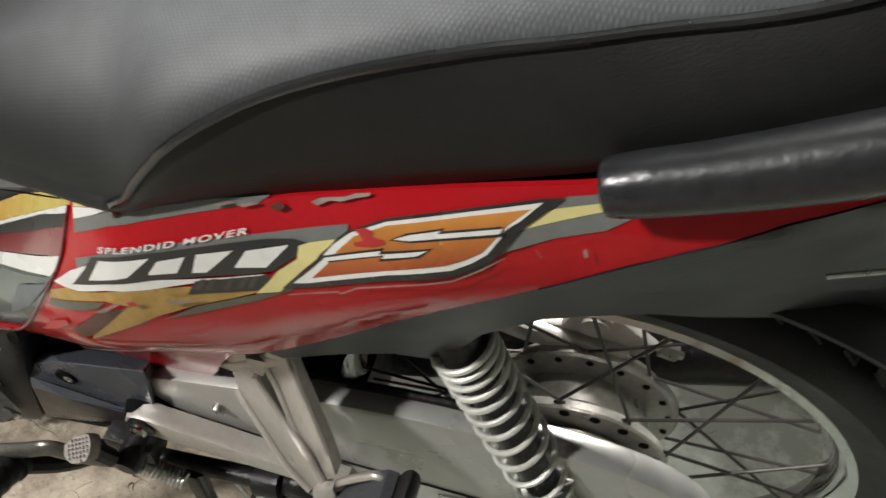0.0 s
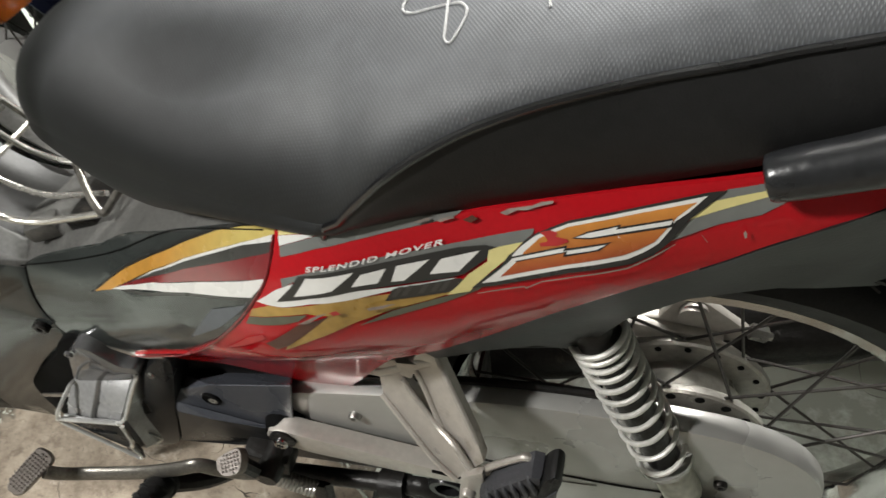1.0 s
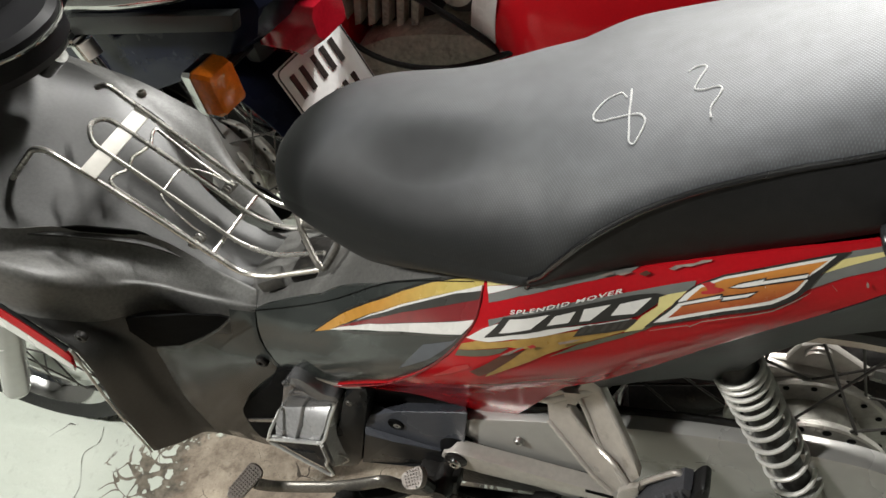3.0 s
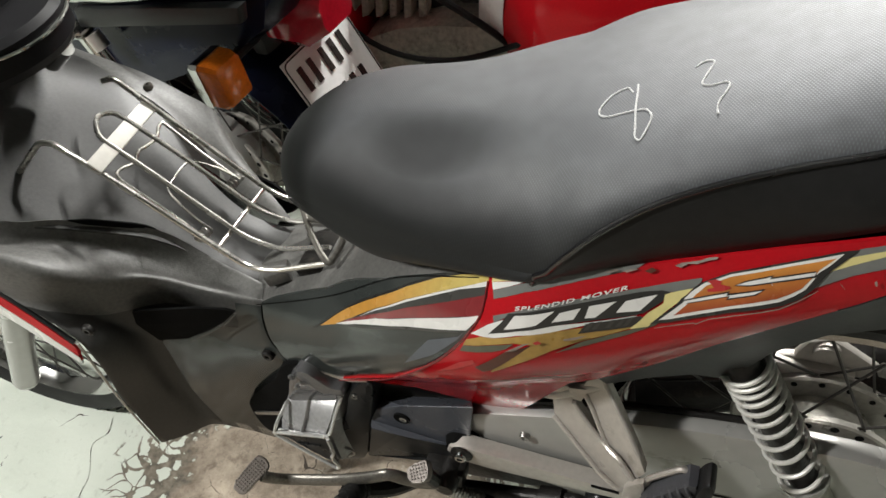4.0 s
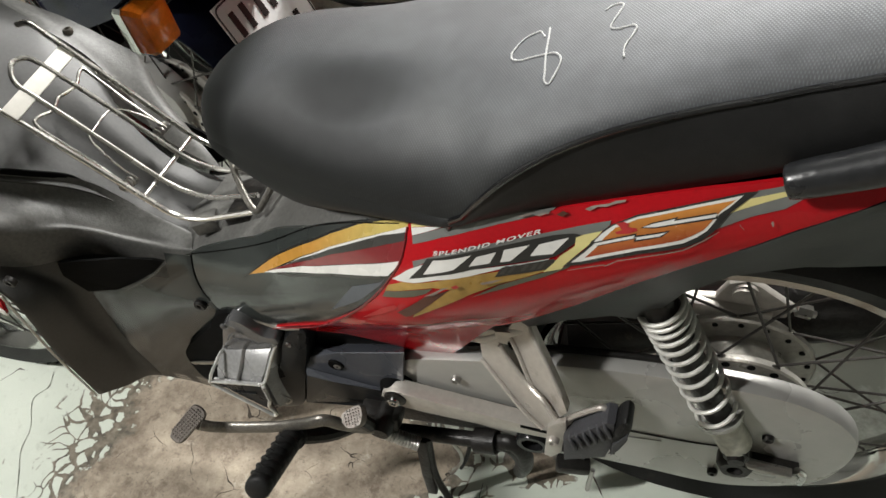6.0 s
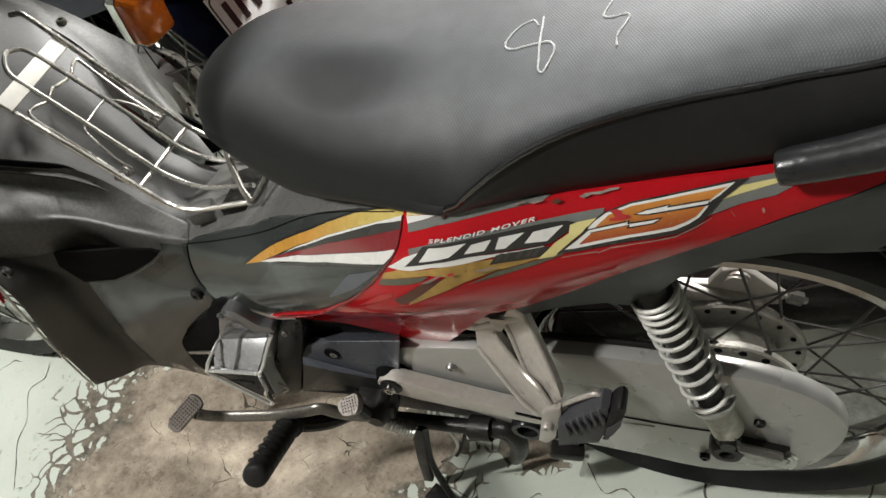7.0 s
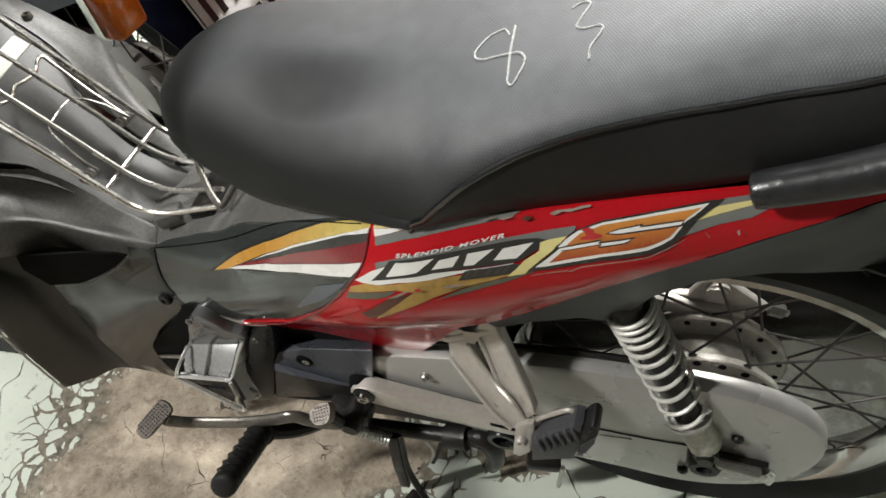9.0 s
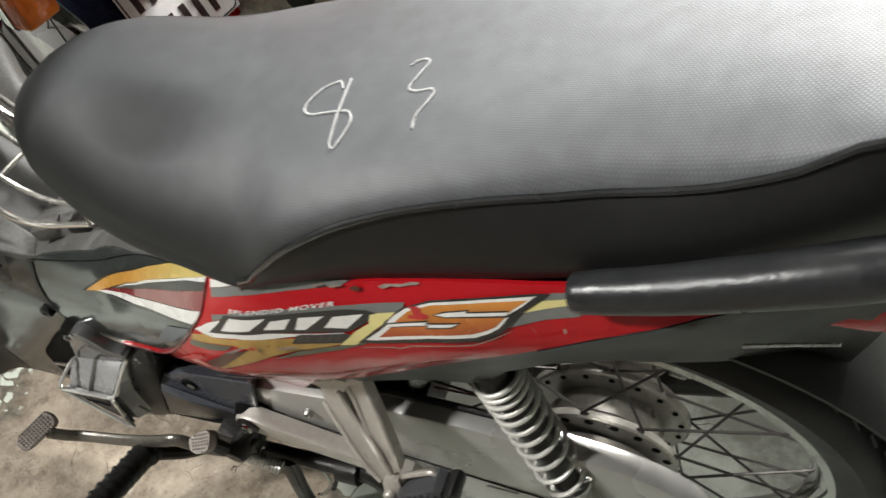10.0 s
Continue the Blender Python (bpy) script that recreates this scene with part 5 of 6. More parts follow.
def build_engine(bike):
    part("crankcase", slab([(-.60, .36), (-.46, .395), (-.34, .41), (-.345, .30), (-.40, .19), (-.52, .17), (-.60, .24)], -.075, .09, .015), GREASE, bike, "greasy black crankcase")
    part("cylinder", slab([(-.70, .36), (-.56, .40), (-.52, .30), (-.66, .25)], -.06, .06, .012), GREASE, bike, "black cylinder and head")
    # left cover with bevelled facets
    pts = [(-0.5167, -0.0450, 0.3134), (-0.3705, -0.0450, 0.3498), (-0.4946, -0.0730, 0.3396), (-0.4532, -0.0730, 0.3491), (-0.3594, -0.0730, 0.3724), (-0.4742, -0.0980, 0.3523),
           (-0.4348, -0.1000, 0.3754), (-0.3439, -0.1000, 0.4003), (-0.4722, -0.1000, 0.3405), (-0.4575, -0.1010, 0.3251), (-0.4260, -0.1010, 0.3140), (-0.3875, -0.1010, 0.3081),
           (-0.3602, -0.1010, 0.3304), (-0.4841, -0.1040, 0.3360), (-0.4835, -0.1100, 0.3262), (-0.4484, -0.1120, 0.3241), (-0.3856, -0.1050, 0.3105), (-0.5149, -0.1060, 0.2399),
           (-0.4408, -0.1060, 0.2560), (-0.3690, -0.1020, 0.2774), (-0.5149, -0.0450, 0.2399), (-0.3690, -0.0450, 0.2774)]
    faces = [(0, 1, 4, 3, 2), (2, 3, 6, 5), (3, 4, 7, 6), (5, 6, 7, 12, 11, 10, 9, 8), (5, 8, 9, 10, 11, 16, 15, 14, 13), (2, 5, 13), (14, 15, 16, 19, 18, 17), (11, 12, 19, 16),
             (0, 2, 13, 14, 17, 20), (17, 18, 19, 21, 20), (1, 21, 19, 12, 7, 4)]
    bm = bmesh.new()
    vs = [bm.verts.new(q) for q in pts]
    for f in faces:
        # the lower faces take the darker engine material
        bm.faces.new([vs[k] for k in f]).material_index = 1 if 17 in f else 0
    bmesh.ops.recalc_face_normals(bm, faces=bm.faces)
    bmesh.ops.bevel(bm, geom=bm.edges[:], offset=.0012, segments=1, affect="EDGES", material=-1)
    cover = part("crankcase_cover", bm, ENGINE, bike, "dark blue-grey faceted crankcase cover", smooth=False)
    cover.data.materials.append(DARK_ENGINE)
    part("bolt_recess", turned([(-.099, .0105), (-.1024, .0095), (-.1018, .008), (-.1015, .0005)], (-.4415, 0, .3475), "y", 20), BLACK, bike)
    bolt("cover_bolt", (-.4405, -.1005, .3445), .0048, bike, STEEL, deep=.002)
    part("cover_pivot", turned([(-.112, .004), (-.112, .016), (-.1, .021), (-.08, .022), (-.08, .004)], (-.372, 0, .318), "y", 20), BLACK, bike)
    part("sprocket_cover", slab([(-.36, .31), (-.20, .29), (-.19, .26), (-.27, .235), (-.37, .245)], -.089, -.05, .008), GREASE, bike)
    # guarded head cover
    g = empty("engine_guard", bike)
    rings = [[(x, -.134, z) for x, z in ((-.602, .320), (-.53, .331), (-.535, .263), (-.568, .288))],
             [(x, -.124, z) for x, z in ((-.600, .338), (-.522, .348), (-.532, .258), (-.575, .275))],
             [(x, -.105, z) for x, z in ((-.592, .358), (-.515, .370), (-.52, .262), (-.575, .27))],
             [(x, -.06, z) for x, z in ((-.59, .375), (-.50, .39), (-.50, .25), (-.58, .25))]]
    bm = loft(rings)
    bmesh.ops.bevel(bm, geom=bm.edges[:], offset=.004, segments=3, affect="EDGES")
    part("head_cover", bm, HEAD, g, "polished grey metal head cover", sharp=50)
    part("cover_rib", tube([(-.566, -.1335, .330), (-.560, -.124, .346), (-.556, -.104, .366)], .0032, 8, flat=.6), HEAD, g)
    part("cover_lip", tube(bent([(-.601, -.134, .323), (-.566, -.1355, .328), (-.53, -.1345, .332)], .004), .0022, 8), HEAD, g)
    part("front_plate", slab([(-.601, .3195), (-.531, .3290), (-.5365, .2645), (-.568, .2895)], -.1375, -.1335, .001), DARK_ENGINE, g, "scratched dark front plate")
    part("plate_emboss", tube(spline([(-.578, -.1378, .306), (-.560, -.1382, .309), (-.545, -.1382, .311)], 5), .0014, 6), DARK_ENGINE, g)
    stay = [(-.563, -.112, .414), (-.547, -.112, .430), (-.532, -.112, .426), (-.5156, -.110, .402), (-.502, -.108, .396), (-.509, -.108, .378), (-.583, -.110, .353), (-.578, -.111, .380)]
    part("bracket", cast_plate(stay, .03, .006, 3), GUNMETAL, g, "dark grey cast bracket")
    bolt("bracket_bolt", (-.556, -.113, .420), .0042, g, GUNMETAL, deep=.003)
    case = [(-.5123, -.113, .3467), (-.4964, -.106, .3897), (-.4751, -.100, .4096), (-.4632, -.098, .4079), (-.4682, -.104, .3769), (-.4828, -.108, .3323), (-.4997, -.110, .2803), (-.5194, -.110, .2351), (-.5533, -.112, .2216), (-.566, -.115, .222), (-.5599, -.120, .2604), (-.5347, -.118, .3126)]
    part("black_case", cast_plate(case, .05, .009, 3), DARK_ENGINE, g, "glossy dark grey housing")
    part("case_scar", tube(spline([(-.535, -.122, .285), (-.522, -.121, .280), (-.520, -.120, .268), (-.530, -.121, .258)], 5), .0012, 6), STEEL, g)
    frame_path = bent([(-.509, -.092, .38), (-.517, -.112, .362), (-.525, -.137, .336), (-.604, -.141, .328), (-.606, -.139, .318), (-.537, -.141, .262), (-.531, -.141, .268), (-.536, -.141, .29), (-.528, -.141, .302), (-.527, -.139, .334)], .008)
    part("guard_wire", tube(frame_path, .0023, 8), WIRE, g, "bent chrome wire guard")
    part("guard_wire", tube(bent([(-.602, -.141, .328), (-0.5944, -0.14, 0.3443), (-0.5907, -0.128, 0.3516), (-0.5876, -0.115, 0.3572), (-0.5891, -0.105, 0.3508)], .004), .0022, 8), WIRE, g)
    for at in ((-.510, -.094, .380), (-.490, -.094, .384)):
        bolt("guard_bolt", at, .0048, g, STEEL, deep=.012)
    part("hose_clip", tube(spline([(-.57, -.088, .41), (-.54, -.095, .42), (-.50, -.095, .405), (-.47, -.095, .41)], 6), .003, 8), STEEL, bike)
    # black sheet over the cover instead of a cut; stands for the opening's shade
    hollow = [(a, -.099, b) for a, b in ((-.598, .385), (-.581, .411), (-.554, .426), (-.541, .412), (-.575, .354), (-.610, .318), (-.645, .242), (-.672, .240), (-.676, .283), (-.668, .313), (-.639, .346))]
    part("engine_opening", cast_plate(hollow, .02, .0015, 3), BLACK, bike, "black sheet standing for the shade in the engine opening")
    part("opening_tab", cast_plate([(-.668, -.103, .291), (-.618, -.103, .306), (-.618, -.103, .300), (-.666, -.103, .286)], .002, 0), STEEL, bike, "thin steel tab")
    # gear lever
    lv = empty("gear_lever", bike)
    arm = [(-.612, -.184, .292), (-.601, -.178, .279), (-.585, -.169, .266), (-.5227, -.160, .274), (-.478, -.155, .290), (-.452, -.150, .298), (-.436, -.145, .284), (-.412, -.140, .275), (-.385, -.132, .272)]
    part("lever_arm", tube(spline(arm, 6), .0082, 12, flat=.62), LEVER, lv, "worn dark steel lever")
    part("lever_boss", turned([(-.142, .004), (-.142, .011), (-.136, .014), (-.10, .014), (-.10, .004)], (-.392, 0, .268), "y", 20), GREASE, lv)

    def knurled(name, at, outline, label):
        """A pad with rows of small studs on its face."""
        bm = bmesh.new()
        loop = spline([(a, b, 0) for a, b in outline + outline[:1]], 5)[:-1]
        lo, hi, top = [[bm.verts.new((q[0] * k, q[1] * k, z)) for q in loop] for k, z in ((.92, -.009), (1.0, .002), (.93, .005))]
        n = len(loop)
        for a, b in ((lo, hi), (hi, top)):
            for k in range(n):
                bm.faces.new((a[k], a[(k + 1) % n], b[(k + 1) % n], b[k]))
        bm.faces.new(lo[::-1])
        bm.faces.new(top)
        xs, ys = [q[0] for q in loop], [q[1] for q in loop]
        bmesh.ops.transform(bm, matrix=at, verts=bm.verts)
        pad = part(name, bm, PAD, lv, label)
        studs = bmesh.new()
        pitch = .0036
        for i in range(int((max(xs) - min(xs)) / pitch)):
            for j in range(int((max(ys) - min(ys)) / pitch)):
                x, y = min(xs) + pitch * (i + .7), min(ys) + pitch * (j + .7)
                a = math.atan2(y, x)
                edge = max(q[0] * math.cos(a) + q[1] * math.sin(a) for q in loop)
                if math.hypot(x, y) < .80 * edge:
                    vs = bmesh.ops.create_cone(studs, cap_ends=True, segments=4, radius1=.0019, radius2=.0006, depth=.0016)["verts"]
                    bmesh.ops.transform(studs, matrix=at @ Matrix.Translation((x, y, .0055)), verts=vs)
        part("knurling", studs, PAD, pad, smooth=False)
    knurled("toe_pad", pose(-.624, -.187, .296, 30, -12, 62), [(-.026, -.004), (-.024, .007), (-.008, .0105), (.014, .0115), (.023, .009), (.025, -.003), (.018, -.011), (-.004, -.0105), (-.021, -.010)], "worn oval knurled metal toe pad")
    knurled("heel_pad", pose(-.408, -.150, .322, 25, -15, 20), [(-.014, -.003), (-.012, .007), (.001, .011), (.013, .011), (.014, -.001), (.007, -.012), (-.008, -.011)], "knurled metal heel pad")
    part("heel_post", tube([(-.400, -.140, .285), (-.406, -.146, .316)], .0085, 10), GREASE, lv)
    # rider's peg and its bar
    p = empty("rider_peg", bike)
    a, b = np.array((-.5015, -.162, .262)), np.array((-.491, -.253, .314))
    n = 44
    path = [a + (b - a) * k / n for k in range(n + 1)]
    saw = [.92] + [1.03 - .11 * ((k % 5) / 5) ** 2 for k in range(1, n - 1)] + [.97, .80]
    part("peg_rubber", tube(path, .0172, 20, taper=saw, flat=.86), RUBBER, p, "ribbed black rubber footrest", sharp=50)
    across, up = np.array((1.0, 0, 0)), np.array((0, .45, .9))
    for k in range(6):
        q = a + (b - a) * (.16 + .13 * k)
        v = [q + across * u * .0150 + up * (.0150 * math.sqrt(max(0, 1 - (u * .95) ** 2)) - .0006) + (b - a) / np.linalg.norm(b - a) * .010 * (1 - abs(u)) for u in np.linspace(-.95, .95, 9)]
        part("chevron_rib", tube(v, .0022, 6), RUBBER, p)
    part("peg_flange", tube([a - (b - a) * .02, a + (b - a) * .05], .0195, 18, flat=.9), RUBBER, p)
    part("peg_bar", tube(bent([(-.499, -.158, .255), (-.47, -.14, .234), (-.43, -.09, .205), (-.40, -.03, .19)], .03), .011, 10), GREASE, p, "greasy black steel bar")
    # stand, springs and tubes under the frame
    part("stand_tube", tube(bent([(-.45, -.095, .195), (-.411, -.1, .192), (-.276, -.1, .213), (-.245, -.1, .215), (-.233, -.1, .183), (-.236, -.098, .150), (-.242, -.094, .125)], .03), .0100, 12), GREASE, bike, "greasy black stand tube")
    part("stand_sleeve", tube([(-.290, -.1, .210), (-.262, -.1, .215)], .016, 14, taper=[1, 1]), GREASE, bike)
    part("stand_gusset", tube(spline([(-.266, -.1, .214), (-.242, -.101, .221), (-.229, -.102, .200), (-.229, -.102, .170), (-.234, -.1, .135)], 6), .0105, 14, flat=.7, taper=[.8] + [1] * 20 + [.9, .8, .7, .5]), GREASE, bike, "greasy black stand gusset")
    part("pipe_end", turned([(-.108, .013), (-.108, .019), (-.104, .021), (-.06, .021), (-.06, .013), (-.104, .013), (-.108, .013)], (-.214, 0, .241), "y", 24), DARK_ENGINE, bike, "dark pipe end")
    part("pipe_bore", turned([(-.085, .001), (-.085, .0132), (-.07, .0132)], (-.214, 0, .241), "y", 20), BLACK, bike)
    part("drain_rod", tube([(-.141, -.12, .232), (-.149, -.12, .172)], .0028, 8), STEEL, bike, "short steel rod")
    part("drain_elbow", block((-.165, -.115, .226), (.04, .02, .016), .004, (0, 10, 10)), GREASE, bike)
    part("foot_pivot", tube([(-.15, -.10, .236), (-.19, -.09, .236)], .012, 10), GREASE, bike)
    st = empty("side_stand", bike)
    part("leg", slab([(-.368, .205), (-.352, .205), (-.362, .12), (-.370, .03), (-.384, .028), (-.380, .10)], -.116, -.106, .003), GREASE, st, "greasy black steel leg")
    part("brace", tube(spline([(-.352, -.108, .205), (-.362, -.11, .10), (-.352, -.118, .05), (-.335, -.13, .010)], 5), .005, 8), GREASE, st)
    part("foot", block((-.345, -.135, .007), (.07, .028, .010), .003, (0, 0, -25)), GREASE, st)
    part("wire", tube(spline([(-.33, -.10, .21), (-.315, -.105, .16), (-.33, -.11, .12), (-.345, -.11, .10)], 6), .0022, 8), STEEL, st)
    n = 200
    a, b = np.array((-.408, -.125, .243)), np.array((-.358, -.122, .214))
    d = (b - a) / np.linalg.norm(b - a)
    u = np.array((0, 1.0, 0)) - d * d[1]
    u /= np.linalg.norm(u)
    v = np.cross(d, u)
    part("stand_spring", tube([a + (b - a) * k / n + (u * math.cos(2 * math.pi * 14 * k / n) + v * math.sin(2 * math.pi * 14 * k / n)) * .008 for k in range(n + 1)], .0018, 6), STEEL, st, "small steel coil spring")
    part("bracket", block((-.40, -.11, .262), (.05, .03, .035), .006, (0, 10, 0)), GREASE, bike)
    part("cable", tube(spline([(-.30, -.09, .20), (-.308, -.10, .16), (-.325, -.10, .11)], 5), .003, 8), RUBBER, bike, "black cable")
    # added block stands for the darkness under the swing arm
    part("shadow_box", slab([(-.46, .27), (-.36, .285), (-.30, .29), (-.20, .285), (-.20, .205), (-.30, .19), (-.46, .175)], -.08, .06, .01), GREASE, bike, "black block added for the shade under the frame")


def grid_sheet(rows, depth, steps=6):
    """A smooth sheet through a grid of points."""
    rows = [spline(r, steps) for r in rows]
    cols = list(zip(*rows))
    cols = [spline(c, steps) for c in cols]
    bm = loft([[tuple(q) for q in c] for c in cols], closed=False)
    return thicken(bm, depth) if depth else bm


def build_front(bike):
    for s in (-1, 1):
        d = -.03 if s > 0 else 0

        def q(x, y, z, k=1.0):
            return (x + d * k, s * (y * (.84 if s > 0 else 1) + d * k / 4), z)
        side = [
            [q(-.813, .172, .596), q(-.767, .142, .600), q(-.737, .112, .566, .5), q(-.690, .087, .532, 0), q(-.640, .076, .496, 0), q(-.592, .069, .487, 0)],
            [q(-.737, .182, .535), q(-.739, .153, .507), q(-.745, .113, .450, .5), q(-.713, .095, .425, 0), q(-.650, .089, .435, 0), q(-.590, .086, .440, 0)],
            [q(-.782, .167, .387), q(-.773, .131, .368), q(-.775, .102, .320, .5), q(-.720, .094, .330, 0), q(-.655, .091, .360, 0), q(-.572, .089, .405, 0)],
            [q(-.819, .150, .239), q(-.807, .120, .215), q(-.770, .100, .222, .5), q(-.717, .090, .205, 0), q(-.672, .086, .195, 0), q(-.60, .082, .25, 0)],
        ]
        if s > 0:
            rows = [[(-.93, .115, .705), (-.86, .11, .680), (-.80, .105, .654), (-.755, .10, .618), (-.715, .085, .575), (-.68, .065, .535), (-.60, .048, .502)],
                    [(-.95, .140, .712), (-.893, .140, .686), (-.847, .140, .668), (-.803, .140, .649), (-.762, .140, .623), (-.725, .140, .592), (-.716, .130, .545)]]
            rows.insert(1, [tuple((np.array(a) + np.array(b)) / 2 + np.array((0, 0, .004))) for a, b in zip(*rows)])
            upper = part("upper_shield", grid_sheet(rows, (.0, 0, -.004)), GREY_PLASTIC, bike, "scuffed grey plastic shield top", sharp=60)
            fine = [spline(r, 4) for r in side]
            wing = part("leg_shield", grid_sheet([r[:9] for r in fine], (.004, 0, 0), 3), GREY_PLASTIC, bike, "dark grey leg shield wing", sharp=60)
            part("lower_side_cover", grid_sheet([r[8:] for r in fine], (.003, -s * .002, 0), 3), GREY_PAINT, bike, "dark grey metallic lower cover", sharp=60)
        else:
            rows = [
                [q(-.86, .150, .700), q(-.795, .131, .662), q(-.763, .094, .630), q(-.708, .048, .575), q(-.655, .040, .522), q(-.60, .048, .502)],
                [q(-.848, .158, .670), q(-.799, .142, .643), q(-.767, .108, .611), q(-.713, .066, .556), q(-.650, .058, .514), q(-.597, .056, .497)],
                [q(-.845, .178, .678), q(-.775, .168, .645), q(-.738, .151, .612), q(-.716, .096, .556), q(-.648, .067, .507), q(-.595, .063, .493)],
                [q(-.813, .174, .600), q(-.772, .169, .583), q(-.746, .147, .557), q(-.702, .094, .532), q(-.640, .076, .497), q(-.592, .069, .487)],
            ] + side[1:]
            cols = [spline(c, 6) for c in zip(*[spline(r, 6) for r in rows])]
            # wing split off in darker plastic: its shade put into the colour
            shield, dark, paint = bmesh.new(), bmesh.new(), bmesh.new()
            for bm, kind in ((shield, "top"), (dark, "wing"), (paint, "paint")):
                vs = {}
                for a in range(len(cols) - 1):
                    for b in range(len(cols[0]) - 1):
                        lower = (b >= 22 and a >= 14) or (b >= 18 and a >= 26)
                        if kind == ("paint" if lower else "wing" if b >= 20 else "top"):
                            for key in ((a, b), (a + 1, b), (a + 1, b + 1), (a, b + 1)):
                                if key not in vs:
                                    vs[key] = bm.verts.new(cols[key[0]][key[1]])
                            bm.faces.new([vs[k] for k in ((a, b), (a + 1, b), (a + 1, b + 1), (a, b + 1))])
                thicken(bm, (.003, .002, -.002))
            wing = upper = part("leg_shield", shield, GREY_PLASTIC, bike, "scuffed grey plastic leg shield", sharp=60)
            part("shaded_shield_wing", dark, SHIELD, wing, "inner wing of the leg shield, its shade put into darker plastic", sharp=60)
            part("lower_side_cover", paint, GREY_PAINT, bike, "dark grey metallic lower cover", sharp=60)
        part("shield_rim", tube(spline([q(-.739, .184, .537), q(-.784, .169, .387), q(-.821, .152, .239)], 8), .0016, 8), WHITE_PAD, wing)
        part("shield_rim", tube(spline([q(-.862, .177, .642), q(-.816, .174, .599), q(-.742, .184, .538)], 8), .003, 8), DARK_PLASTIC, wing)
        red = [[q(-.866, .180, .645), q(-.820, .177, .602), q(-.746, .187, .540), q(-.752, .184, .515)],
               [q(-.872, .183, .635), q(-.824, .181, .592), q(-.752, .189, .527), q(-.752, .187, .505)]]
        cowl = part("front_cowl", grid_sheet(red, (0, -s * .003, 0)), RED, bike, "red front cowl edge")
        pale = [[q(-.873, .183, .634), q(-.825, .181, .591), q(-.753, .189, .526), q(-.753, .187, .504)],
                [q(-.888, .181, .612), q(-.840, .179, .568), q(-.768, .186, .508), q(-.760, .185, .495)]]
        part("cowl_stripe", grid_sheet(pale, (0, -s * .003, 0)), WHITE, cowl, "white cowl stripe")
        # flat black sheet on the shield, standing for the shade inside the duct
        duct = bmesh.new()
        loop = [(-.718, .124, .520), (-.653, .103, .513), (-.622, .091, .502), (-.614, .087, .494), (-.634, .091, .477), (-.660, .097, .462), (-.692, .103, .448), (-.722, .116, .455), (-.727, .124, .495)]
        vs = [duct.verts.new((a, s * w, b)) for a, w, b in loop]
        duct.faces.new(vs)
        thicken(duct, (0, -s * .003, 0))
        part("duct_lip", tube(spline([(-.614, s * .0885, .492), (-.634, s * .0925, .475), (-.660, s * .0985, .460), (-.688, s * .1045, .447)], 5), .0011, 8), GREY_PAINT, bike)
        part("air_duct", duct, BLACK, bike, "black sheet standing for the dark air duct opening", smooth=False)
        if s < 0:
            bolt("body_screw", (-.597, -.090, .423), .008, bike, GREASE)
            bolt("shield_screw", (-0.719, -0.173, 0.554), .007, bike, GREASE)
            part("cover_slot", tube(spline([(-.758, -.094, .630), (-.740, -.075, .609), (-.716, -.051, .581), (-.703, -.046, .562), (-.69, -.046, .552)], 5), .0042, 8, flat=.5, taper=[.2, .5, .8] + [1] * 12 + [.8, .6, .4, .3, .2, .1]), BLACK, upper)
        else:
            bolt("shield_screw", (-.788, .120, .642), .006, bike, LEVER, "z")
    # recessed panel behind the rack, rising to the steering head
    rows = []
    for x, w in ((-.585, .050), (-.625, .046), (-.66, .042), (-.705, .055), (-.75, .09), (-.80, .132), (-.86, .15), (-.95, .13)):
        z = -.138 - x if x < -.64 else .502 - .25 * (x + .64)
        far = .649 - .41 * (x + .803) if x < -.79 else z
        rows.append([(x, -w, z), (x, -w * .5, z - .002), (x, 0, z - .003), (x, w * .5, (z + far) / 2 + .004), (x, min(w, .138), far)])
    part("inner_cover", grid_sheet(rows, (0, 0, -.003), 5), SHIELD, bike, "dark grey plastic inner cover", sharp=60)
    # handlebar cover, lock and key
    pod = bmesh.new()
    bmesh.ops.create_uvsphere(pod, u_segments=32, v_segments=20, radius=1)
    bmesh.ops.transform(pod, matrix=pose(-.90, .0, .86, 0, 25, 0) @ Matrix.Diagonal((.15, .24, .085, 1)), verts=pod.verts)
    part("handlebar_cover", pod, POD, bike, "black plastic handlebar cover")
    part("gauge_bezel", tube([(-.775 + .078 * math.cos(t), -.03 + .078 * math.sin(t), .828 - .01 * math.cos(t)) for t in np.linspace(0, 2 * math.pi, 41)], .0022, 8), CHROME, bike, "chrome gauge bezel")
    part("gauge_housing", turned([(.79, .03), (.79, .068), (.80, .076), (.826, .077), (.832, .07), (.832, .002)], (-.775, -.03, 0), "z", 40), POD, bike, "black plastic gauge housing")
    lock = empty("ignition_lock", bike)
    part("lock_body", tube([(-.815, .04, .735), (-.788, .045, .752)], .012, 20), CHROME, lock, "chrome ignition lock")
    part("key_bow", block((-.778, .047, .762), (.008, .018, .026), .003, (20, 40, 0)), STEEL, lock, "steel key")
    part("handlebar_arm", tube(spline([(-.86, .06, .86), (-.80, .15, .865), (-.755, .26, .875), (-.735, .36, .88)], 5), .024, 14, taper=[1.5, 1.4, 1.3, 1.2, 1.1] + [.9] * 11), POD, bike, "black handlebar arm with rubber grip")
    part("bar_end", tube([(-.90, -.05, .86), (-.86, -.30, .90)], .014, 12), DARK_PLASTIC, bike)
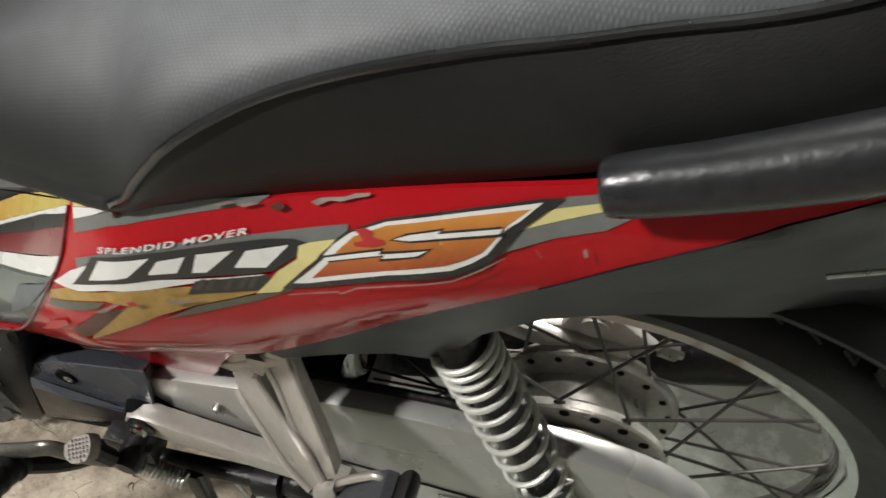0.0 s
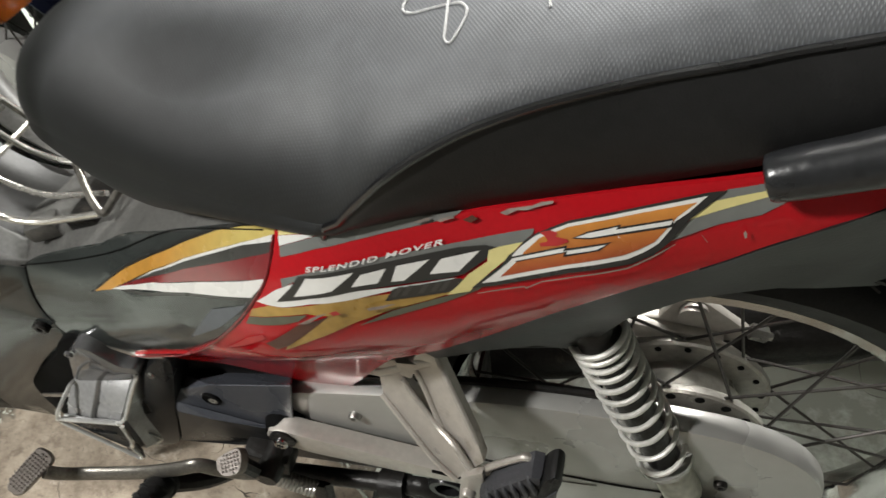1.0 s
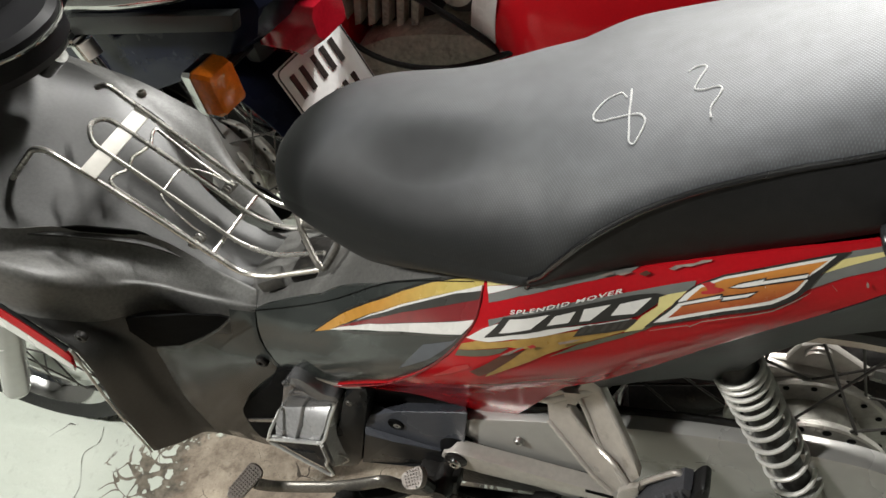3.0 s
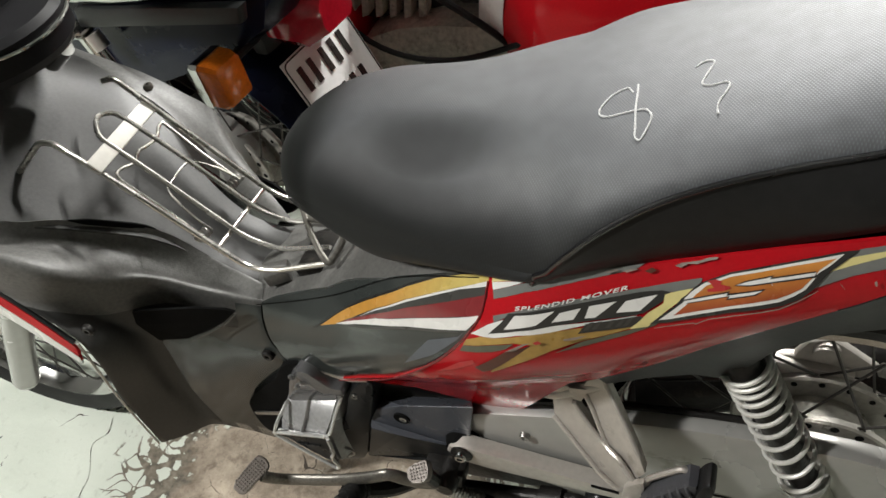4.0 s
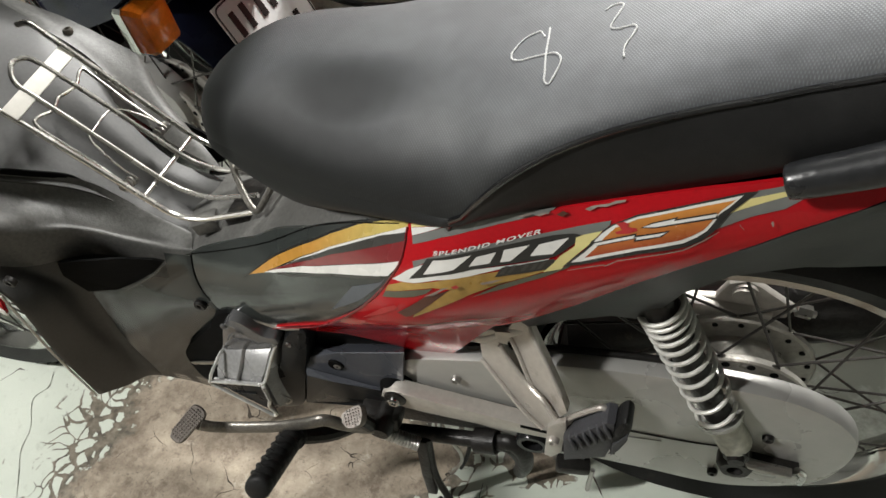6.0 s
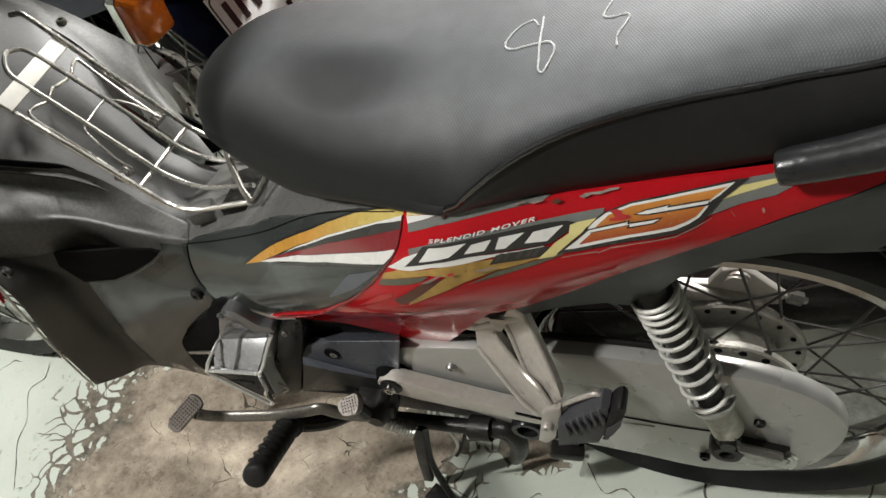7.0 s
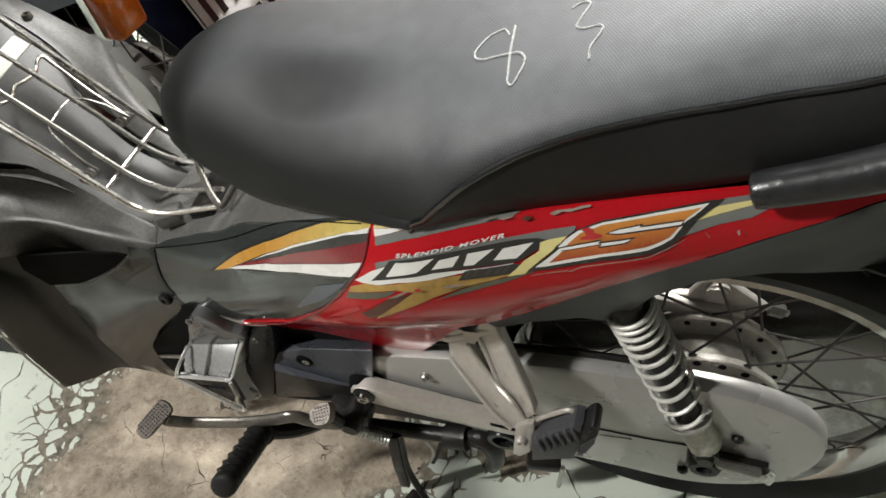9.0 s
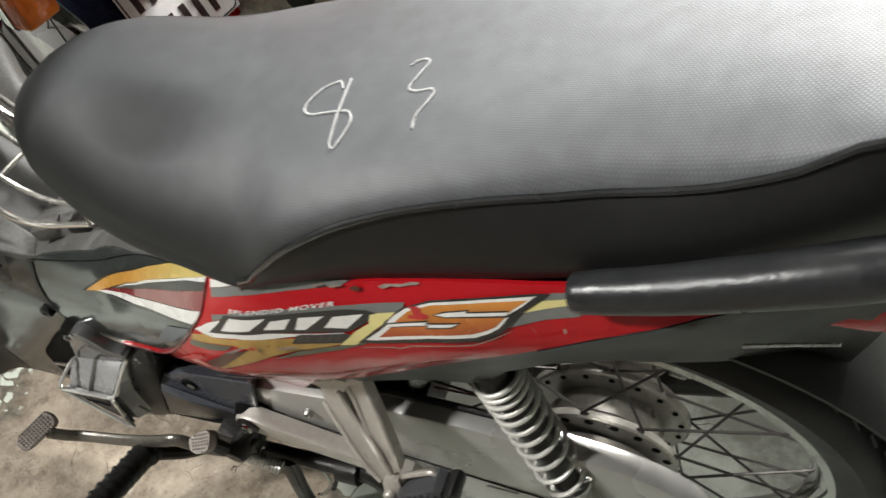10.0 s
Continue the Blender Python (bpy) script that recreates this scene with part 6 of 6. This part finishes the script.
    # fork and wheel
    for s in (-1, 1):
        part("fork_leg", tube([(-1.00, s * .076, .45), (-1.175, s * .076, .19)], .021, 18), CASE, bike, "grey fork leg")
    w = wheel(bike, pose(-1.215, 0, .28, 0, 0, 0), width=.046, tyre_r=.275, tyre_w=.066, hub_r=.05)
    w.name = "front_wheel"
    guard = []
    for a in np.linspace(radians(20), radians(150), 18):
        guard.append([(-1.215 + math.cos(a) * .30, y, .28 + math.sin(a) * .30 - .5 * max(abs(y) - .03, 0)) for y in (-.055, -.04, -.02, 0, .02, .04, .055)])
    part("front_fender", thicken(loft(guard, closed=False), (0, 0, .003)), RED, bike, "red front fender")


def build_rack(bike):
    rack = empty("luggage_rack", bike)
    R = .0034
    far = bent([(-.775, .055, .700), (-.758, .055, .705), (-.700, .055, .638), (-.620, .055, .546), (-.585, .053, .532), (-.50, .045, .545)], .03)
    near = bent([(-.835, -.083, .655), (-.783, -.051, .699), (-.768, -.049, .697), (-.717, -.048, .648), (-.604, -.047, .527), (-.57, -.046, .525), (-.503, -.040, .541)], .025)
    part("rail", tube(far, R, 10), RACK, rack, "dull steel rack rail")
    part("rail", tube(near, R, 10), RACK, rack, "dull steel rack rail")
    loop = bent([(-.51, .022, .545), (-.575, .022, .531), (-.615, .022, .545), (-.70, .022, .640), (-.745, .021, .685), (-.752, .004, .692), (-.742, -.017, .682), (-.70, -.018, .640), (-.615, -.019, .545), (-.575, -.02, .531), (-.505, -.02, .545)], .02)
    part("inner_rail", tube(loop, R * .85, 10), RACK, rack, "dull steel inner rail")
    part("cross_bar", tube([(-.626, .055, .551), (-.632, -.047, .553)], R * .85, 10), RACK, rack)
    end = bent([(-.547, .012, .572), (-.5405, .006, .572), (-.530, -.0103, .566), (-.508, -.0355, .552), (-.4945, -.0455, .545), (-.486, -.0178, .556), (-.4905, -.0105, .563), (-.506, -.0053, .568), (-.530, -.004, .570)], .007)
    part("end_bar", tube(end, R * 1.05, 10), LEVER, rack, "dark steel end bar bent to a vee")
    part("white_strip", block((-.729, .001, .668), (.018, .106, .004), .0015, (0, 45, 0)), WHITE_PAD, rack, "white plastic strip")
    # wire clamp
    clip = bent([(-.652, .050, .567), (-.686, .052, .601), (-.727, .058, .642), (-.727, .050, .642), (-.722, .035, .637), (-.725, .016, .640), (-.727, .008, .642), (-.723, -.009, .638), (-.728, -.023, .643), (-.729, -.033, .644), (-.722, -.037, .637), (-.681, -.038, .596), (-.652, -.041, .566)], .006)
    part("wire_clamp", tube(clip, .0021, 8), RACK, rack, "bent spring wire clamp")
    ring = spline([(-.650, .050, .567), (-.673, .046, .588), (-.688, .036, .603), (-.693, .026, .608), (-.693, -.001, .608), (-.690, -.016, .605), (-.663, -.026, .578), (-.647, -.027, .562)], 6)
    part("wire_clamp", tube(ring, .0013, 8), RACK, rack, "thin bent wire")
    for y, x in ((.048, -.657), (-.040, -.650)):
        n = 60
        part("coil", tube([(x + .002 * k / n - .000, y + (.018 * k / n - .009), .566 + .0) + np.array((math.cos(2 * math.pi * 4 * k / n) * .005, 0, math.sin(2 * math.pi * 4 * k / n) * .005)) for k in range(n + 1)], .0016, 6), STEEL, rack, "small wire coil")
    for x, y, z in ((-.572, -.040, .515), (-.55, .03, .515)):
        part("pad", block((x, y, z), (.03, .022, .018), .004, (0, -8, 20)), GREY_PLASTIC, rack, "grey plastic mounting block")
    part("clamp", block((-.53, -.01, .52), (.035, .06, .014), .003, (0, -8, 0)), GREASE, rack)
    part("mount_nut", tube([(-.830, -.080, .660), (-.846, -.090, .646)], .0085, 6), RACK, rack)


# ---- the neighbours ----
def build_navy_bike():
    bike = empty("navy_motorcycle", at=pose(-1.0, .45, 0, 0, 0, -11))
    w = wheel(bike, pose(.05, -.05, .28), rim_r=.240, turn=.1, holed=True)
    w.name = "rear_wheel"
    fender = []
    for a in np.linspace(radians(150), radians(2), 26):
        r = .312
        fender.append([(.03 + math.cos(a) * r, y - .03, .28 + math.sin(a) * r - 0.9 * max(abs(y) - .04, 0)) for y in (-.078, -.068, -.055, -.04, 0, .04, .055, .068, .078)])
    part("rear_fender", thicken(loft(fender, closed=False), (0, 0, .004)), NAVY, bike, "dark navy painted fender")
    part("side_panel", slab([(-.52, .46), (-.50, .62), (-.1, .70), (.28, .74), (.32, .62), (.02, .48), (-.25, .40)], -.12, .12, .03, smooth=3), NAVY, bike, "dark navy side panel")
    part("seat", slab([(-.62, .66), (-.55, .72), (-.2, .74), (.2, .80), (.24, .76), (-.1, .69)], -.11, .11, .025, smooth=3), VINYL_SIDE, bike, "black vinyl seat")
    bar = bent([(-.10, -.135, .648), (.10, -.150, .674), (.25, -.135, .694), (.28, 0, .71), (.25, .13, .70), (.10, .145, .70), (-.10, .13, .66)], .05)
    part("grab_bar", tube(bar, .011, 12), CHROME, bike, "chrome grab bar")
    part("side_bar", slab([(-.02, .645), (.06, .655), (.335, .684), (.325, .658), (.045, .622), (-.03, .612)], -.158, -.138, .006), DARK_PLASTIC, bike, "dark grey flat steel bar")
    part("shock_cap", turned([(-.172, .003), (-.172, .008), (-.166, .013), (-.15, .014), (-.13, .012), (-.13, .003)], (-.036, 0, .609), "y", 20), CHROME, bike, "chrome dome nut")
    part("shock_eye", tube([(-.02, -.15, .600), (-.012, -.15, .575)], .013, 14), ALU, bike)
    # tail light and plate
    lamp = loft([[(.235, y * .062, .60 + z * .045) for y, z in OCT], [(.310, y * .058, .592 + z * .042) for y, z in OCT], [(.345, y * .035, .594 + z * .026) for y, z in OCT]])
    part("tail_light", lamp, RED_LENS, bike, "red tail light lens")
    part("tail_light_base", block((.24, 0, .595), (.03, .15, .10), .01), DARK_PLASTIC, bike)
    pl = empty("number_plate", bike, pose(.303, .002, .472, 0, -22, 0))
    part("plate", slab([(-.003, -.07), (.0, -.07), (.0, .07), (-.003, .07)], -.082, .082, .001), PLATE, pl, "white metal number plate")
    for z0, ys in ((.030, (-.058, -.034, -.004, .020, .044)), (-.034, (-.052, -.028, -.004, .020, .044))):
        for y in ys:
            part("black_bar", block((.001, y, z0), (.002, .010, .040), 0), DECAL_BLACK, pl, smooth=False)
    rim = bent([(.0005, -.079, -.067), (.0005, .079, -.067), (.0005, .079, .067), (.0005, -.079, .067), (.0005, -.079, -.06)], .012)
    part("plate_edge", tube(rim, .0013, 6), DECAL_BLACK, pl)
    for s in (-1, 1):
        ind = empty("indicator", bike, pose(.264, s * .178, .583, 0, 0, 0))
        part("lens", loft([[(.0 + dx, y * .027 * k, z * .034 * k) for y, z in BOX] for dx, k in ((0, 1), (.020, .98), (.030, .86), (.033, .7))]), AMBER, ind, "amber indicator lens")
        part("housing", loft([[(dx, y * .029 * k, z * .036 * k) for y, z in BOX] for dx, k in ((.001, 1), (-.015, .95), (-.035, .6), (-.04, .3))]), CHROME, ind, "chrome indicator housing")
        part("stalk", tube([(-.01, 0, 0), (-.02, -s * .11, -.005)], .008, 10), GREASE, ind)
    part("chain_case", slab([(-.50, .34), (-.3, .40), (0, .40), (.09, .36), (.11, .29), (.06, .21), (-.1, .20), (-.45, .24)], -.092, -.045, .01, smooth=3), CASE, bike, "grey chain case")
    for s in (-1, 1):
        part("shock", tube([(-.02, s * .105, .30), (-.09, s * .11, .58)], .026, 16), CHROME if s < 0 else GREASE, bike, "chrome shock absorber")
    part("swing_arm", slab([(-.60, .20), (-.55, .44), (-.25, .46), (-.06, .38), (-.05, .22)], -.045, .045, .01), GREASE, bike, "greasy black swing arm")
    part("engine", slab([(-.95, .30), (-.80, .42), (-.50, .42), (-.45, .22), (-.60, .16), (-.85, .18)], -.11, .11, .03), ENGINE, bike, "dark grey engine")
    part("leg_shield", slab([(-1.06, .30), (-1.0, .30), (-1.02, .60), (-1.14, .90), (-1.2, .90), (-1.08, .60)], -.2, .2, .01), NAVY, bike, "dark navy leg shield")
    fw = wheel(bike, pose(-1.21, 0, .28))
    fw.name = "front_wheel"
    part("fork", tube([(-1.215, -.08, .28), (-1.05, -.08, .72)], .02, 12), CHROME, bike)
    part("fork", tube([(-1.215, .08, .28), (-1.05, .08, .72)], .02, 12), CHROME, bike)
    part("handlebar", tube(bent([(-1.0, -.33, .98), (-1.05, -.1, .96), (-1.05, .1, .96), (-1.0, .33, .98)], .05), .012, 10), CHROME, bike)
    part("stand", tube([(-.35, -.1, .25), (-.30, -.16, .008)], .011, 8), GREASE, bike)
    tagged(bike, "dark navy motorcycle with red tail light and amber indicators", "motorcycle", "parked motorcycles")


def build_red_bike():
    bike = empty("red_motorcycle", at=pose(.19, .64, 0, 0, 0, -4))
    rows = [[(-.70, -.08, .30), (-.71, -.11, .42), (-.68, -.13, .54), (-.62, -.13, .68)],
            [(-.60, -.13, .30), (-.58, -.16, .43), (-.55, -.165, .55), (-.50, -.15, .70)],
            [(-.35, -.13, .36), (-.32, -.16, .48), (-.30, -.165, .58), (-.28, -.15, .72)],
            [(-.05, -.12, .50), (-.02, -.14, .58), (.0, -.145, .66), (.02, -.13, .76)]]
    side = part("side_fairing", grid_sheet(rows, (0, .004, 0)), RED, bike, "glossy red side fairing")
    strip = [[(x - .004, y - .004, z) for x, y, z in rows[0]], [(x + .045, y - .022, z + .01) for x, y, z in rows[0]]]
    part("fairing_stripe", grid_sheet(strip, (0, .003, 0)), WHITE, side, "white fairing stripe")
    part("engine", slab([(-1.00, .28), (-.93, .42), (-.70, .45), (-.45, .38), (-.42, .22), (-.60, .15), (-.90, .17)], -.13, .12, .035, smooth=3), DULL, bike, "dusty silver engine cases")
    for x, z in ((-.80, .36), (-.70, .30), (-.90, .27), (-.62, .37)):
        part("engine_cap", turned([(-.145, .004), (-.145, .020), (-.138, .026), (-.12, .026), (-.12, .004)], (x, 0, z), "y", 16), GREASE, bike)
    for k in range(7):
        part("cooling_fin", slab([(-1.00 + .028 * k, .44), (-.985 + .028 * k, .445), (-.955 + .028 * k, .56), (-.97 + .028 * k, .562)], -.10, .10, .002), DULL, bike, "dusty cylinder fin")
    part("cylinder", slab([(-1.02, .42), (-.98, .58), (-.82, .58), (-.78, .42)], -.075, .075, .02), GREASE, bike, "black cylinder core")
    part("carburettor", turned([(-.13, .01), (-.13, .03), (-.06, .034), (-.06, .024), (.06, .024)], (-.72, 0, .53), "y", 20), DULL, bike, "dusty carburettor")
    for pts, r in (([(-.95, -.12, .60), (-.80, -.16, .55), (-.66, -.13, .42), (-.60, -.11, .30)], .006), ([(-.85, -.10, .62), (-.74, -.14, .60), (-.62, -.12, .50)], .009), ([(-1.0, -.14, .50), (-.88, -.16, .42), (-.75, -.155, .40), (-.60, -.14, .44)], .005)):
        part("hose", tube(spline(pts, 6), r, 8), RUBBER, bike, "black rubber hose")
    part("exhaust", tube(spline([(-.80, -.10, .20), (-.5, -.15, .15), (-.1, -.16, .19), (.35, -.17, .30)], 6), .032, 14), GREASE, bike, "dark exhaust pipe")
    # unseen; added to keep lamp light off the floor behind the near wheel
    part("chain_case", slab([(-.45, .30), (-.3, .40), (0, .45), (.14, .43), (.20, .33), (.17, .20), (0, .14), (-.3, .18)], -.11, -.085, .008, smooth=3), GREASE, bike, "greasy black chain case, unseen, added to block light")
    part("swing_arm", slab([(-.42, .30), (-.30, .36), (.08, .34), (.10, .24), (-.38, .22)], -.10, -.06, .01), GREASE, bike, "greasy black swing arm")
    part("seat", slab([(-.50, .70), (-.42, .74), (.20, .80), (.32, .78), (-.1, .70)], -.135, .135, .025, smooth=3), VINYL_SIDE, bike, "black vinyl seat")
    part("body", slab([(-.9, .62), (-.75, .46), (-.4, .46), (.1, .60), (.35, .72), (.2, .74), (-.4, .69)], -.10, .10, .04), DARK_PLASTIC, bike, "dark plastic body")
    for x in (0, -1.2):
        wheel(bike, pose(x, 0, .28))
    guard = []
    for a in np.linspace(radians(160), radians(-10), 26):
        guard.append([(math.cos(a) * .32, y, .28 + math.sin(a) * .32 - 1.5 * max(abs(y) - .045, 0)) for y in (-.08, -.07, -.045, 0, .045, .07, .08)])
    part("rear_fender", thicken(loft(guard, closed=False), (0, 0, .004)), DARK_PLASTIC, bike, "dark plastic rear fender")
    part("stand", tube([(-.5, -.1, .22), (-.47, -.16, .008)], .011, 8), GREASE, bike)
    part("leg_shield", slab([(-1.0, .30), (-.94, .30), (-.97, .60), (-1.08, .92), (-1.14, .92), (-1.03, .60)], -.19, .19, .01), RED, bike, "red leg shield")
    tagged(bike, "red and white motorcycle with silver engine cases", "motorcycle", "parked motorcycles")


BOX = [(-1, -.85), (-.85, -1), (.85, -1), (1, -.85), (1, .85), (.85, 1), (-.85, 1), (-1, .85)]
OCT = [(-1, -.6), (-.75, -1), (.75, -1), (1, -.6), (1, .6), (.75, 1), (-.75, 1), (-1, .6)]

build_room()
for lx, ly, la, ll in LAMPS:
    ceiling_tube(lx, ly, la, ll)
motorcycle = empty("motorcycle")
tagged(motorcycle, "red and grey underbone motorcycle with chalked black seat on its stand", "motorcycle", "parked motorcycles")
build_seat(motorcycle)
build_body(motorcycle)
build_rear_end(motorcycle)
build_engine(motorcycle)
build_front(motorcycle)
build_rack(motorcycle)
build_navy_bike()
build_red_bike()
